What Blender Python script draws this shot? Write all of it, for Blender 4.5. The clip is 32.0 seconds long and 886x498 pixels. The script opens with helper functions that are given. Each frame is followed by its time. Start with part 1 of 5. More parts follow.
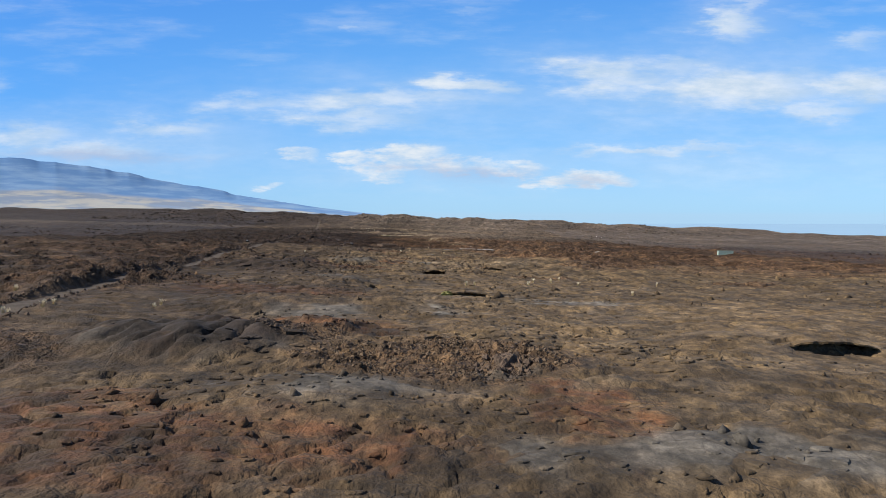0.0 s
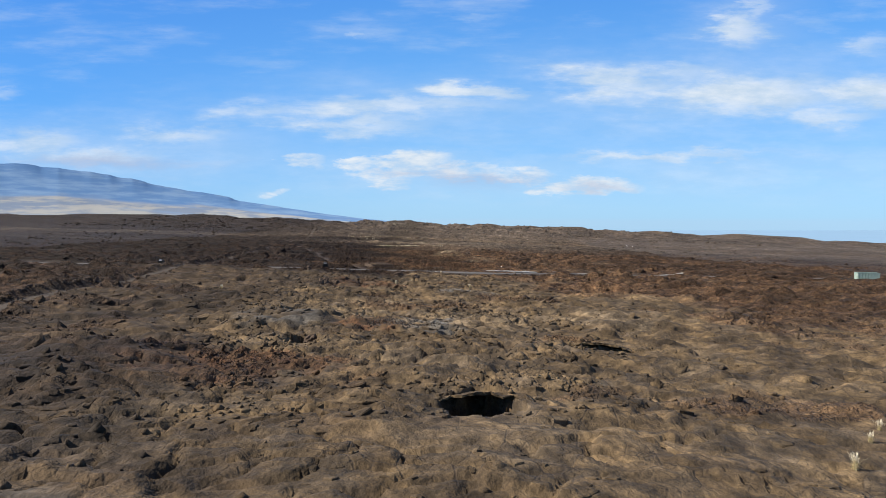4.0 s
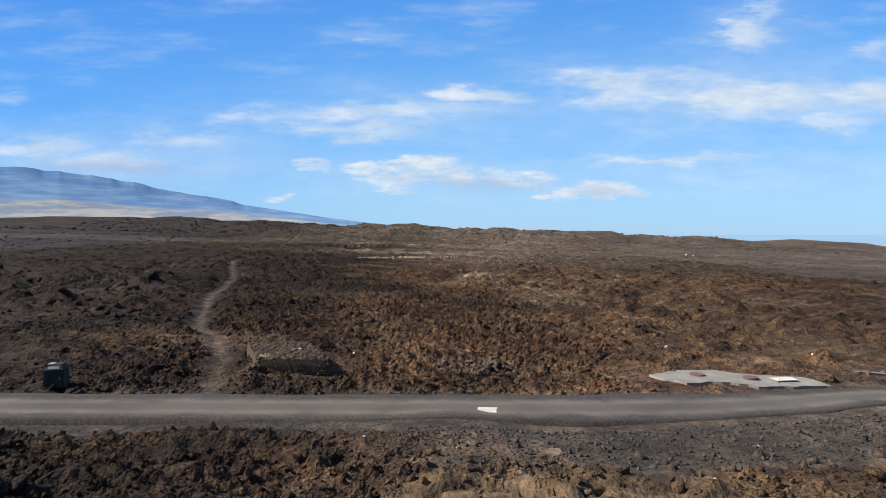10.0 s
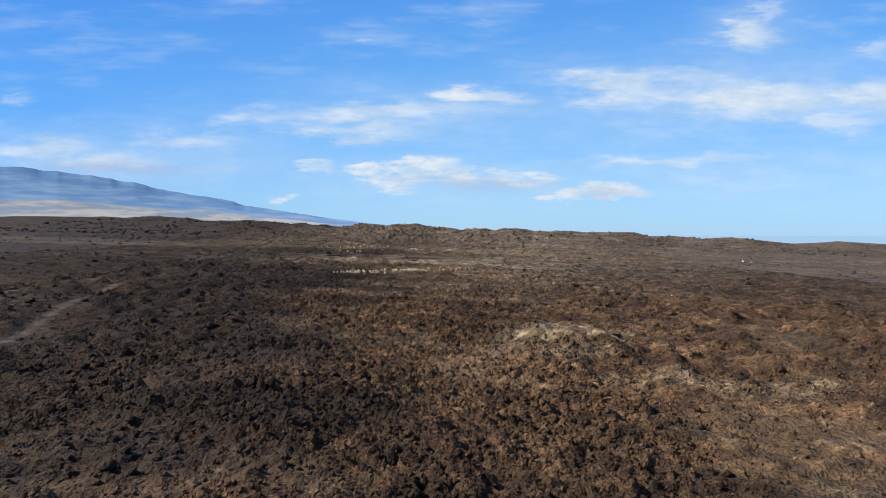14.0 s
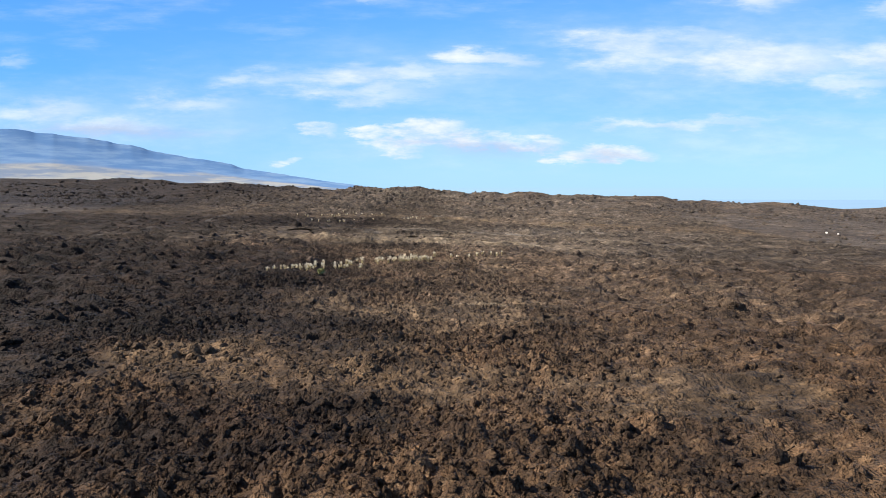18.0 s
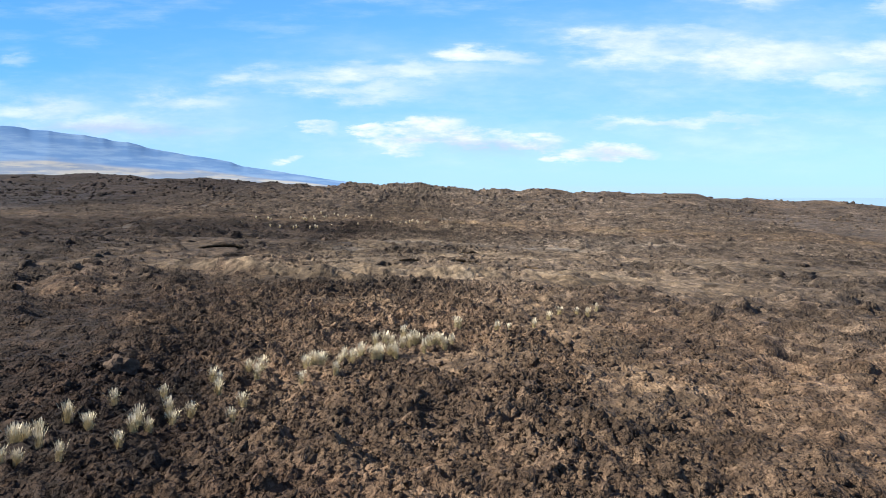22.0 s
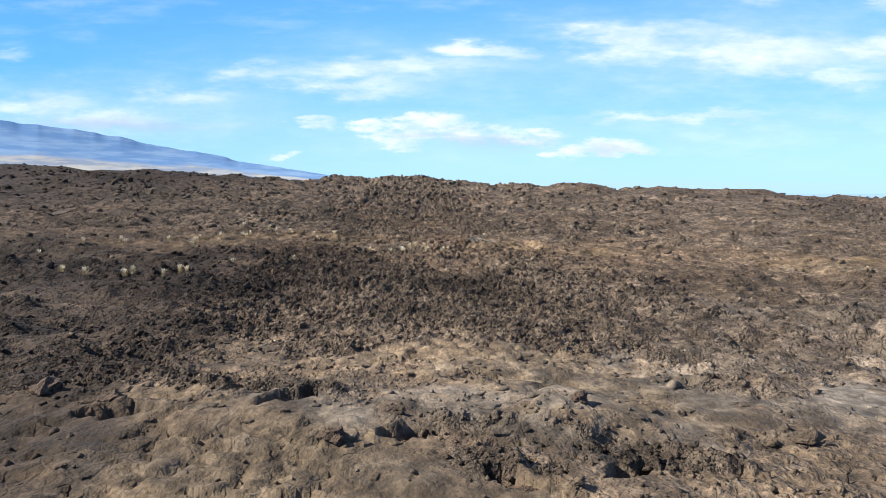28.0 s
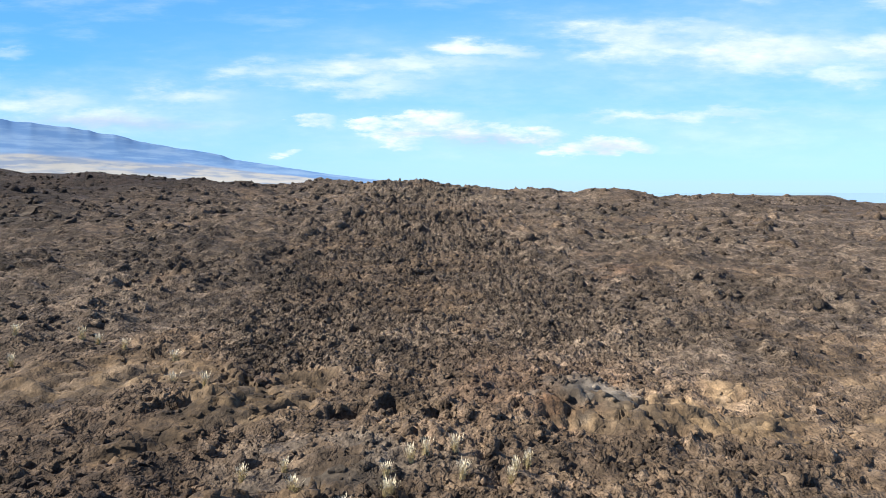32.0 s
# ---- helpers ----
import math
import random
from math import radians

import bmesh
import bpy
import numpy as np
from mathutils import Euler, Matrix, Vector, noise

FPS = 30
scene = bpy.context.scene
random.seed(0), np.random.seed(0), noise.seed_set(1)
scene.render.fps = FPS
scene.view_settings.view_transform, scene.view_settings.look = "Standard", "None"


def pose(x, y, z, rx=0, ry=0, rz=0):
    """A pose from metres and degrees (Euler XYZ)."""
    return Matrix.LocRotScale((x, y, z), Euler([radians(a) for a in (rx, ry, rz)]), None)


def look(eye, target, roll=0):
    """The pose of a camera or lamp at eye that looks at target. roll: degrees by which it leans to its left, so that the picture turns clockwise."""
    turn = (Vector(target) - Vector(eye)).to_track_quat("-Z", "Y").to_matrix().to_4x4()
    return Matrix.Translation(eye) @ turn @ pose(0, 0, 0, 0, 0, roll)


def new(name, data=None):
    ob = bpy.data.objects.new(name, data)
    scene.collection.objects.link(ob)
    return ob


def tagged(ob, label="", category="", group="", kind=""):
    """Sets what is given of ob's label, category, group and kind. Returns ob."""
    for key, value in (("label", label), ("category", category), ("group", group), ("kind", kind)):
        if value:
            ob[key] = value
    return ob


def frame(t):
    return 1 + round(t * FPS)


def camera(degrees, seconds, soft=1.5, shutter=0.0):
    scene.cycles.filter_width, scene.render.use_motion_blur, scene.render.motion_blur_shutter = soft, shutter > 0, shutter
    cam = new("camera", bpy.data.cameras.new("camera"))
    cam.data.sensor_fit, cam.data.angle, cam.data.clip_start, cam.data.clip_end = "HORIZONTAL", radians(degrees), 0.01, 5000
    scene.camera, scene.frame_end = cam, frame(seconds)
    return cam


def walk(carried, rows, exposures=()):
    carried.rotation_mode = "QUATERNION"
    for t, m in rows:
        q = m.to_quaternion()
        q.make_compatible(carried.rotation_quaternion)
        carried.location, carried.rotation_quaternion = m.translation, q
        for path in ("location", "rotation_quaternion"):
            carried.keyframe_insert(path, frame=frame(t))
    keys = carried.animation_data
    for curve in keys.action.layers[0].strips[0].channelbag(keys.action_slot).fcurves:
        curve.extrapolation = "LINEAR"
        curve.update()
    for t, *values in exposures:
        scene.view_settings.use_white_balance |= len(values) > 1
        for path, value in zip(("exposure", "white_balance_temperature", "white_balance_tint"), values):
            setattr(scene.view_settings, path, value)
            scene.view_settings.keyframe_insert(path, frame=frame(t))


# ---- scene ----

# ---- camera ----
cam = camera(66.0, 32.0, soft=0.6)
# seconds, eye (x right, y along the flight, z up), pitch, yaw
ROWS = [
    (0.0, 0.00, 0.00, 0.00, -3.035, -1.234),
    (0.5, -0.13, 7.60, -0.02, -2.940, -1.163),
    (1.0, -0.31, 15.23, -0.05, -2.893, -1.091),
    (1.5, -0.51, 22.89, -0.08, -2.831, -1.044),
    (2.0, -0.67, 30.54, -0.11, -2.798, -0.997),
    (2.5, -0.78, 38.19, -0.15, -2.727, -0.911),
    (3.0, -0.87, 45.84, -0.19, -2.656, -0.854),
    (3.5, -0.94, 53.49, -0.23, -2.580, -0.788),
    (4.5, -1.15, 68.78, -0.32, -2.440, -0.667),
    (5.5, -1.41, 84.08, -0.42, -2.301, -0.546),
    (6.0, -1.54, 91.70, -0.48, -2.277, -0.522),
    (7.0, -1.82, 106.93, -0.66, -2.244, -0.451),
    (8.0, -2.11, 122.06, -0.89, -2.196, -0.356),
    (9.0, -2.42, 136.96, -1.24, -2.149, -0.237),
    (10.0, -2.76, 151.82, -1.54, -2.135, -0.157),
    (11.0, -3.16, 166.82, -1.60, -2.135, -0.095),
    (12.0, -3.60, 181.89, -1.60, -2.116, -0.047),
    (13.0, -4.09, 197.09, -1.68, -2.087, 0.000),
    (14.0, -4.60, 212.30, -1.80, -2.078, 0.079),
    (14.5, -4.84, 219.85, -1.88, -2.073, 0.119),
    (15.5, -5.31, 234.93, -2.06, -2.112, 0.163),
    (16.1, -5.58, 243.97, -2.16, -2.135, 0.190),
    (16.5, -5.75, 250.01, -2.22, -2.893, 0.214),
    (17.0, -5.96, 257.56, -2.27, -3.980, 0.247),
    (17.5, -6.17, 265.10, -2.34, -4.594, 0.275),
    (18.0, -6.40, 272.62, -2.42, -5.112, 0.308),
    (18.5, -6.65, 280.11, -2.53, -5.206, 0.356),
    (19.0, -6.91, 287.59, -2.66, -5.234, 0.380),
    (20.0, -7.50, 302.49, -2.93, -5.253, 0.403),
    (21.0, -8.19, 317.32, -3.24, -5.263, 0.403),
    (22.0, -8.94, 332.13, -3.56, -5.272, 0.403),
    (23.0, -9.74, 347.00, -3.88, -5.347, 0.380),
    (24.0, -10.60, 361.85, -4.18, -5.413, 0.356),
    (25.0, -11.51, 376.63, -4.50, -5.488, 0.332),
    (25.5, -11.97, 384.01, -4.63, -5.535, 0.308),
    (26.5, -12.85, 398.78, -4.74, -5.582, 0.301),
    (27.5, -13.68, 413.55, -4.65, -5.630, 0.294),
    (28.0, -14.09, 420.93, -4.52, -5.644, 0.285),
    (29.0, -14.88, 435.59, -4.04, -5.695, 0.266),
    (30.0, -15.67, 450.28, -3.36, -5.756, 0.252),
    (31.0, -16.57, 465.10, -2.40, -5.770, 0.237),
    (32.0, -17.28, 480.00, -1.58, -5.785, 0.237),
]

walk(cam, [(t, pose(x, y, z, 90 + p, 0, w)) for t, x, y, z, p, w in ROWS],
     exposures=[(0, 0.95), (14.5, 0.95), (16.0, 0.98), (19.0, 1.27), (21.0, 1.32), (25.0, 1.36), (32.0, 1.38)])

# ---- light ----
SUN_ELEVATION, SUN_AZIMUTH = radians(38), radians(-96)   # azimuth from +y, clockwise seen from above


# soft cloud banks: bearing and height as slopes (across, up), half sizes, strength
CLOUDS = [
    (0.015, 0.069, 0.150, 0.017, 0.82), (0.225, 0.046, 0.085, 0.013, 1.0),
    (-0.194, 0.087, 0.042, 0.012, 0.75), (-0.105, 0.083, 0.036, 0.012, 0.75), (-0.036, 0.085, 0.072, 0.015, 1.0), (0.05, 0.066, 0.085, 0.014, 0.75), (-0.063, 0.052, 0.036, 0.013, 0.75), (0.14, 0.064, 0.045, 0.013, 0.75),
    (0.215, 0.052, 0.055, 0.011, 0.85), (0.275, 0.043, 0.033, 0.010, 0.8), (-0.225, 0.039, 0.028, 0.006, 0.5), (0.055, 0.186, 0.080, 0.016, 0.95), (-0.07, 0.162, 0.200, 0.018, 0.75), (-0.13, 0.139, 0.130, 0.014, 0.75),
]
CLOUDS_WIDE = [
    (-0.25, 0.160, 0.085, 0.017, 0.6), (-0.375, 0.126, 0.110, 0.016, 0.7), (0.27, 0.198, 0.105, 0.026, 0.85), (0.345, 0.212, 0.10, 0.02, 0.6), (0.45, 0.184, 0.165, 0.030, 0.95), (0.55, 0.152, 0.115, 0.017, 0.8), (0.66, 0.190, 0.12, 0.030, 0.8),
    (0.44, 0.280, 0.050, 0.030, 0.85), (0.475, 0.305, 0.030, 0.018, 0.6), (0.635, 0.255, 0.050, 0.022, 0.6), (-0.08, 0.271, 0.036, 0.008, 0.5), (0.055, 0.288, 0.065, 0.011, 0.45), (0.34, 0.095, 0.180, 0.010, 0.7),
]
CLOUDS_LOW = [
    (-0.585, 0.110, 0.085, 0.019, 0.75), (-0.50, 0.090, 0.150, 0.015, 0.7), (-0.36, 0.086, 0.100, 0.011, 0.5), (-0.625, 0.182, 0.035, 0.012, 0.55), (-0.64, 0.150, 0.020, 0.010, 0.35), (0.50, 0.095, 0.12, 0.008, 0.4),
]
# thin veils round the banks
HAZE = [(0.02, 0.155, 0.42, 0.055, 0.36), (0.46, 0.18, 0.36, 0.075, 0.50), (0.02, 0.07, 0.34, 0.040, 0.40), (0.44, 0.08, 0.42, 0.045, 0.36), (-0.46, 0.10, 0.30, 0.055, 0.45), (0.43, 0.28, 0.12, 0.05, 0.3)]
CLOUD_SHADE = [(0.065, 0.056, 0.085, 0.013, 1.0), (-0.02, 0.070, 0.07, 0.008, 0.5), (-0.48, 0.083, 0.180, 0.010, 0.8), (0.245, 0.043, 0.05, 0.006, 0.5)]


def make_world():
    world = bpy.data.worlds.new("sky")
    scene.world = world
    world.use_nodes = True
    nt = world.node_tree
    nt.nodes.clear()

    def math_node(op, a, b=0.0, clamp=False):
        n = nt.nodes.new("ShaderNodeMath")
        n.operation, n.use_clamp = op, clamp
        for v, slot in ((a, n.inputs[0]), (b, n.inputs[1])):
            if hasattr(v, "links"):
                nt.links.new(v, slot)
            else:
                slot.default_value = v
        return n.outputs[0]

    def smooth(value, lo, hi, a=0.0, b=1.0):
        n = nt.nodes.new("ShaderNodeMapRange")
        n.interpolation_type = "SMOOTHSTEP"
        nt.links.new(value, n.inputs["Value"])
        for key, v in (("From Min", lo), ("From Max", hi), ("To Min", a), ("To Max", b)):
            n.inputs[key].default_value = v
        return n.outputs[0]

    def vec(op, a, b):
        n = nt.nodes.new("ShaderNodeVectorMath")
        n.operation = op
        for v, slot in ((a, n.inputs[0]), (b, n.inputs[1])):
            if hasattr(v, "links"):
                nt.links.new(v, slot)
            else:
                slot.default_value = v
        return n.outputs["Value" if op == "LENGTH" else "Vector"]

    def noise_node(vector, scale, detail, rough=0.55):
        n = nt.nodes.new("ShaderNodeTexNoise")
        n.inputs["Scale"].default_value, n.inputs["Detail"].default_value, n.inputs["Roughness"].default_value = scale, detail, rough
        nt.links.new(vector, n.inputs["Vector"])
        return n.outputs

    def mix(fac, a, b, blend="MIX"):
        n = nt.nodes.new("ShaderNodeMix")
        n.data_type, n.blend_type = "RGBA", blend
        for v, slot in ((fac, n.inputs[0]), (a, n.inputs[6]), (b, n.inputs[7])):
            if hasattr(v, "links"):
                nt.links.new(v, slot)
            else:
                slot.default_value = (*v, 1) if isinstance(v, tuple) else v
        return n.outputs[2]

    out = nt.nodes.new("ShaderNodeOutputWorld")
    bg = nt.nodes.new("ShaderNodeBackground")
    sky = nt.nodes.new("ShaderNodeTexSky")
    sky.sky_type, sky.sun_disc = "NISHITA", False
    sky.sun_elevation, sky.sun_rotation = SUN_ELEVATION, SUN_AZIMUTH
    sky.air_density, sky.dust_density, sky.ozone_density = 1.0, 0.2, 3.0
    way = nt.nodes.new("ShaderNodeTexCoord").outputs["Generated"]
    parts = nt.nodes.new("ShaderNodeSeparateXYZ")
    nt.links.new(way, parts.inputs[0])
    x, y, z = parts.outputs
    # clear sky: deep blue above, pale towards the sea
    clear = mix(smooth(z, 0.0, 0.14), SKY_LOW, SKY_MID)
    clear = mix(smooth(z, 0.08, 0.42), clear, SKY_HIGH)
    clear = mix(smooth(z, 0.40, 0.66), clear, SKY_TOP)
    clear = mix(smooth(z, -0.004, 0.003), SKY_SEA, clear)
    # the sky is deeper over the mountain side
    clear = mix(smooth(x, -0.62, 0.05, 1.0, 0.0), clear, mix(1.0, clear, (0.62, 0.76, 0.90), "MULTIPLY"))
    tinted = mix(1.0, sky.outputs[0], (0.050, 0.115, 0.235), "MULTIPLY")
    colour = mix(0.22, clear, tinted)
    # clouds
    ahead = math_node("MAXIMUM", y, 0.08)
    flat = nt.nodes.new("ShaderNodeCombineXYZ")
    nt.links.new(math_node("DIVIDE", x, ahead), flat.inputs[0])
    nt.links.new(math_node("DIVIDE", z, ahead), flat.inputs[1])
    flat = flat.outputs[0]
    stretched = vec("MULTIPLY", flat, (1.0, 3.2, 1.0))
    puff = noise_node(stretched, 13.0, 7, 0.62)
    wisp = noise_node(vec("MULTIPLY", flat, (1.0, 5.0, 1.0)), 5.0, 6, 0.6)
    warp = vec("MULTIPLY", vec("SUBTRACT", puff["Color"], (0.5, 0.5, 0.5)), (0.115, 0.050, 0.0))
    place = vec("ADD", flat, warp)
    place2 = vec("ADD", place, vec("MULTIPLY", vec("SUBTRACT", wisp["Color"], (0.5, 0.5, 0.5)), (0.24, 0.055, 0.0)))

    def banks(rows, where, soft):
        total = None
        for cx, cy, rx, ry, amount in rows:
            d = vec("LENGTH", vec("MULTIPLY", vec("SUBTRACT", where, (cx, cy, 0)), (0.86 / rx, 0.86 / ry, 0)), (0, 0, 0))
            v = smooth(d, 1.0 + soft * 0.4, 1.0 - soft, 0.0, amount)
            total = v if total is None else math_node("MAXIMUM", total, v)
        return total

    thick = banks(CLOUDS[:11], place, 0.75)
    thin = math_node("MAXIMUM", banks(CLOUDS[11:] + CLOUDS_WIDE, place2, 0.95), banks(CLOUDS_LOW, place, 0.9))
    # ragged edges: the banks are worn away by the noise
    worn = math_node("ADD", thick, math_node("MULTIPLY", math_node("SUBTRACT", puff["Fac"], 0.5), 2.4))
    thick = math_node("MULTIPLY", smooth(worn, 0.0, 1.2), smooth(thick, 0.0, 0.5))
    worn = math_node("ADD", thin, math_node("MULTIPLY", math_node("SUBTRACT", wisp["Fac"], 0.5), 1.7))
    thin = math_node("MULTIPLY", smooth(worn, -0.25, 1.35), smooth(thin, 0.0, 0.85))
    haze = math_node("MULTIPLY", banks(HAZE, place2, 1.0), smooth(wisp["Fac"], 0.2, 0.7, 0.35, 1.0))
    thin = math_node("ADD", thin, math_node("MULTIPLY", haze, math_node("SUBTRACT", 1.0, thin)))
    over = math_node("MULTIPLY", smooth(noise_node(vec("MULTIPLY", way, (1.0, 1.0, 4.0)), 2.4, 6)["Fac"], 0.52, 0.75, 0.0, 0.6), smooth(math_node("ABSOLUTE", x), 0.55, 0.75))
    veil = math_node("MULTIPLY", smooth(wisp["Fac"], 0.45, 0.8, 0.0, 0.35), smooth(z, 0.02, 0.12))
    amount = math_node("MAXIMUM", math_node("MAXIMUM", thick, thin), math_node("MAXIMUM", over, veil), True)
    amount = math_node("MULTIPLY", amount, smooth(z, -0.01, 0.03))
    cloud = mix(smooth(puff["Fac"], 0.35, 0.7), (0.56, 0.70, 0.86), (0.82, 0.88, 0.94))
    cloud = mix(banks(CLOUD_SHADE, place, 0.9), cloud, (0.50, 0.55, 0.70))
    colour = mix(amount, colour, cloud)
    nt.links.new(colour, bg.inputs[0])
    bg.inputs["Strength"].default_value = 0.515
    nt.links.new(bg.outputs[0], out.inputs[0])


SKY_TOP = (0.20, 0.205, 0.215)
SKY_LOW, SKY_MID, SKY_HIGH, SKY_SEA = (0.44, 0.69, 0.92), (0.21, 0.53, 0.90), (0.072, 0.30, 0.80), (0.47, 0.68, 0.89)
make_world()
sun_data = bpy.data.lights.new("sun", "SUN")
sun_data.energy, sun_data.angle, sun_data.color = 5.0, radians(0.5), (1.0, 0.93, 0.83)
sun = new("sun", sun_data)
sun_dir = Vector((math.sin(SUN_AZIMUTH) * math.cos(SUN_ELEVATION), math.cos(SUN_AZIMUTH) * math.cos(SUN_ELEVATION), math.sin(SUN_ELEVATION)))
sun.matrix_world = look(sun_dir * 100, (0, 0, 0))


# ---- noise fields ----
def rnd(ix, iy, seed):
    h = (ix.astype(np.int64) * 374761393 + iy.astype(np.int64) * 668265263 + seed * 1442695041) & 0xFFFFFFFF
    h = ((h ^ (h >> 13)) * 1274126177) & 0xFFFFFFFF
    h = ((h ^ (h >> 16)) * 2246822519) & 0xFFFFFFFF
    return ((h ^ (h >> 15)) & 0xFFFFFF) / 16777216.0


def vnoise(x, y, seed):
    fx, fy = np.floor(x), np.floor(y)
    a, b = x - fx, y - fy
    a, b = a * a * (3 - 2 * a), b * b * (3 - 2 * b)
    lo = rnd(fx, fy, seed) * (1 - a) + rnd(fx + 1, fy, seed) * a
    hi = rnd(fx, fy + 1, seed) * (1 - a) + rnd(fx + 1, fy + 1, seed) * a
    return (lo * (1 - b) + hi * b) * 2 - 1


def fbm(x, y, seed, octaves=4, gain=0.5):
    total, amp = 0.0, 1.0
    for i in range(octaves):
        total = total + amp * vnoise(x + 17.3 * i, y - 9.1 * i, seed + i)
        x, y, amp = x * 2.03 * 0.8 - y * 2.03 * 0.6, x * 2.03 * 0.6 + y * 2.03 * 0.8, amp * gain
    return total


def worley(x, y, seed):
    """Distances to the nearest and second nearest cell points, and a random number and offset of the nearest cell."""
    fx, fy = np.floor(x), np.floor(y)
    f1 = np.full(x.shape, 9.0)
    f2 = np.full(x.shape, 9.0)
    cell, dx1, dy1 = np.zeros(x.shape), np.zeros(x.shape), np.zeros(x.shape)
    for i in (-1, 0, 1):
        for j in (-1, 0, 1):
            cx, cy = fx + i, fy + j
            dx, dy = cx + rnd(cx, cy, seed) - x, cy + rnd(cx, cy, seed + 1) - y
            d = dx * dx + dy * dy
            near = d < f1
            f2 = np.where(near, f1, np.minimum(f2, d))
            f1 = np.where(near, d, f1)
            cell = np.where(near, rnd(cx, cy, seed + 2), cell)
            dx1, dy1 = np.where(near, dx, dx1), np.where(near, dy, dy1)
    return np.sqrt(f1), np.sqrt(f2), cell, dx1, dy1


def step(a, b, v):
    v = np.clip((v - a) / (b - a), 0, 1)
    return v * v * (3 - 2 * v)


# ---- the lie of the land ----
PROFILE_Y = [-200, 0, 30, 50, 75, 100, 130, 158, 182, 230, 265, 300, 330, 371, 410, 431, 450, 462, 492, 522, 615, 700, 770, 830, 950, 1300, 2000, 5000]
PROFILE_Z = [-8.0, -6.9, -6.9, -7.0, -7.7, -8.2, -8.6, -8.8, -9.3, -10.5, -10.9, -11.5, -12.3, -13.1, -12.8, -12.9, -13.5, -14.0, -13.5, -12.8, -10.0, -7.8, -6.6, -7.2, -10.5, -16, -25, -60]


def lean(y):
    return -0.036 * np.clip(y, -100, 700)


def base(x, y):
    x, y = np.asarray(x, float), np.asarray(y, float)
    u = x - lean(y)
    yy = [np.interp(y + d, PROFILE_Y, PROFILE_Z) for d in (-10, 0, 10)]
    z = sum(yy) / 3
    soft = np.sqrt(u * u + 900) - 30
    tilt = np.where(u > 0, 0.043, 0.026)
    z = z - 0.030 * u * np.exp(-(u / 60) ** 2) - np.sign(u) * tilt * soft * np.where(np.abs(u) > 2500, 2500 / np.maximum(np.abs(u), 1), 1)
    return z


# ---- materials ----
class Nodes:
    """Small helper that lays out a node material."""

    def __init__(self, name):
        self.mat = bpy.data.materials.new(name)
        self.mat.use_nodes = True
        self.nt = self.mat.node_tree
        self.bsdf = self.nt.nodes["Principled BSDF"]
        self.bsdf.inputs["Specular IOR Level"].default_value = 0.25
        self.coord = self.nt.nodes.new("ShaderNodeTexCoord").outputs["Object"]

    def link(self, a, b):
        if hasattr(a, "links"):
            self.nt.links.new(a, b)
        elif a is not None:
            b.default_value = a

    def noise(self, scale, detail=4.0, rough=0.55, vector=None, distortion=0.0):
        n = self.nt.nodes.new("ShaderNodeTexNoise")
        n.inputs["Scale"].default_value, n.inputs["Detail"].default_value = scale, detail
        n.inputs["Roughness"].default_value, n.inputs["Distortion"].default_value = rough, distortion
        self.link(vector or self.coord, n.inputs["Vector"])
        return n.outputs["Fac"]

    def cells(self, scale, feature="F1", vector=None, out="Distance"):
        n = self.nt.nodes.new("ShaderNodeTexVoronoi")
        n.feature = feature
        n.inputs["Scale"].default_value = scale
        self.link(vector or self.coord, n.inputs["Vector"])
        return n.outputs[out]

    def attribute(self, name):
        n = self.nt.nodes.new("ShaderNodeAttribute")
        n.attribute_name = name
        return n.outputs["Fac"]

    def math(self, op, a, b=0.0):
        n = self.nt.nodes.new("ShaderNodeMath")
        n.operation = op
        self.link(a, n.inputs[0])
        self.link(b, n.inputs[1])
        return n.outputs[0]

    def ramp(self, value, lo, hi, a=0.0, b=1.0):
        n = self.nt.nodes.new("ShaderNodeMapRange")
        n.interpolation_type = "SMOOTHSTEP"
        self.link(value, n.inputs["Value"])
        for key, v in (("From Min", lo), ("From Max", hi), ("To Min", a), ("To Max", b)):
            n.inputs[key].default_value = v
        return n.outputs[0]

    def mix(self, fac, a, b, blend="MIX"):
        n = self.nt.nodes.new("ShaderNodeMix")
        n.data_type, n.blend_type = "RGBA", blend
        self.link(fac, n.inputs[0])
        for v, slot in ((a, n.inputs[6]), (b, n.inputs[7])):
            self.link((*v, 1) if isinstance(v, tuple) else v, slot)
        return n.outputs[2]

    def bump(self, height, strength, distance, normal=None):
        n = self.nt.nodes.new("ShaderNodeBump")
        n.inputs["Distance"].default_value = distance
        self.link(strength, n.inputs["Strength"])
        self.link(height, n.inputs["Height"])
        self.link(normal, n.inputs["Normal"])
        return n.outputs[0]

    def done(self, colour, rough=0.9, normal=None, metallic=0.0):
        self.link((*colour, 1) if isinstance(colour, tuple) else colour, self.bsdf.inputs["Base Color"])
        self.link(rough, self.bsdf.inputs["Roughness"])
        self.link(normal, self.bsdf.inputs["Normal"])
        self.bsdf.inputs["Metallic"].default_value = metallic
        return self.mat


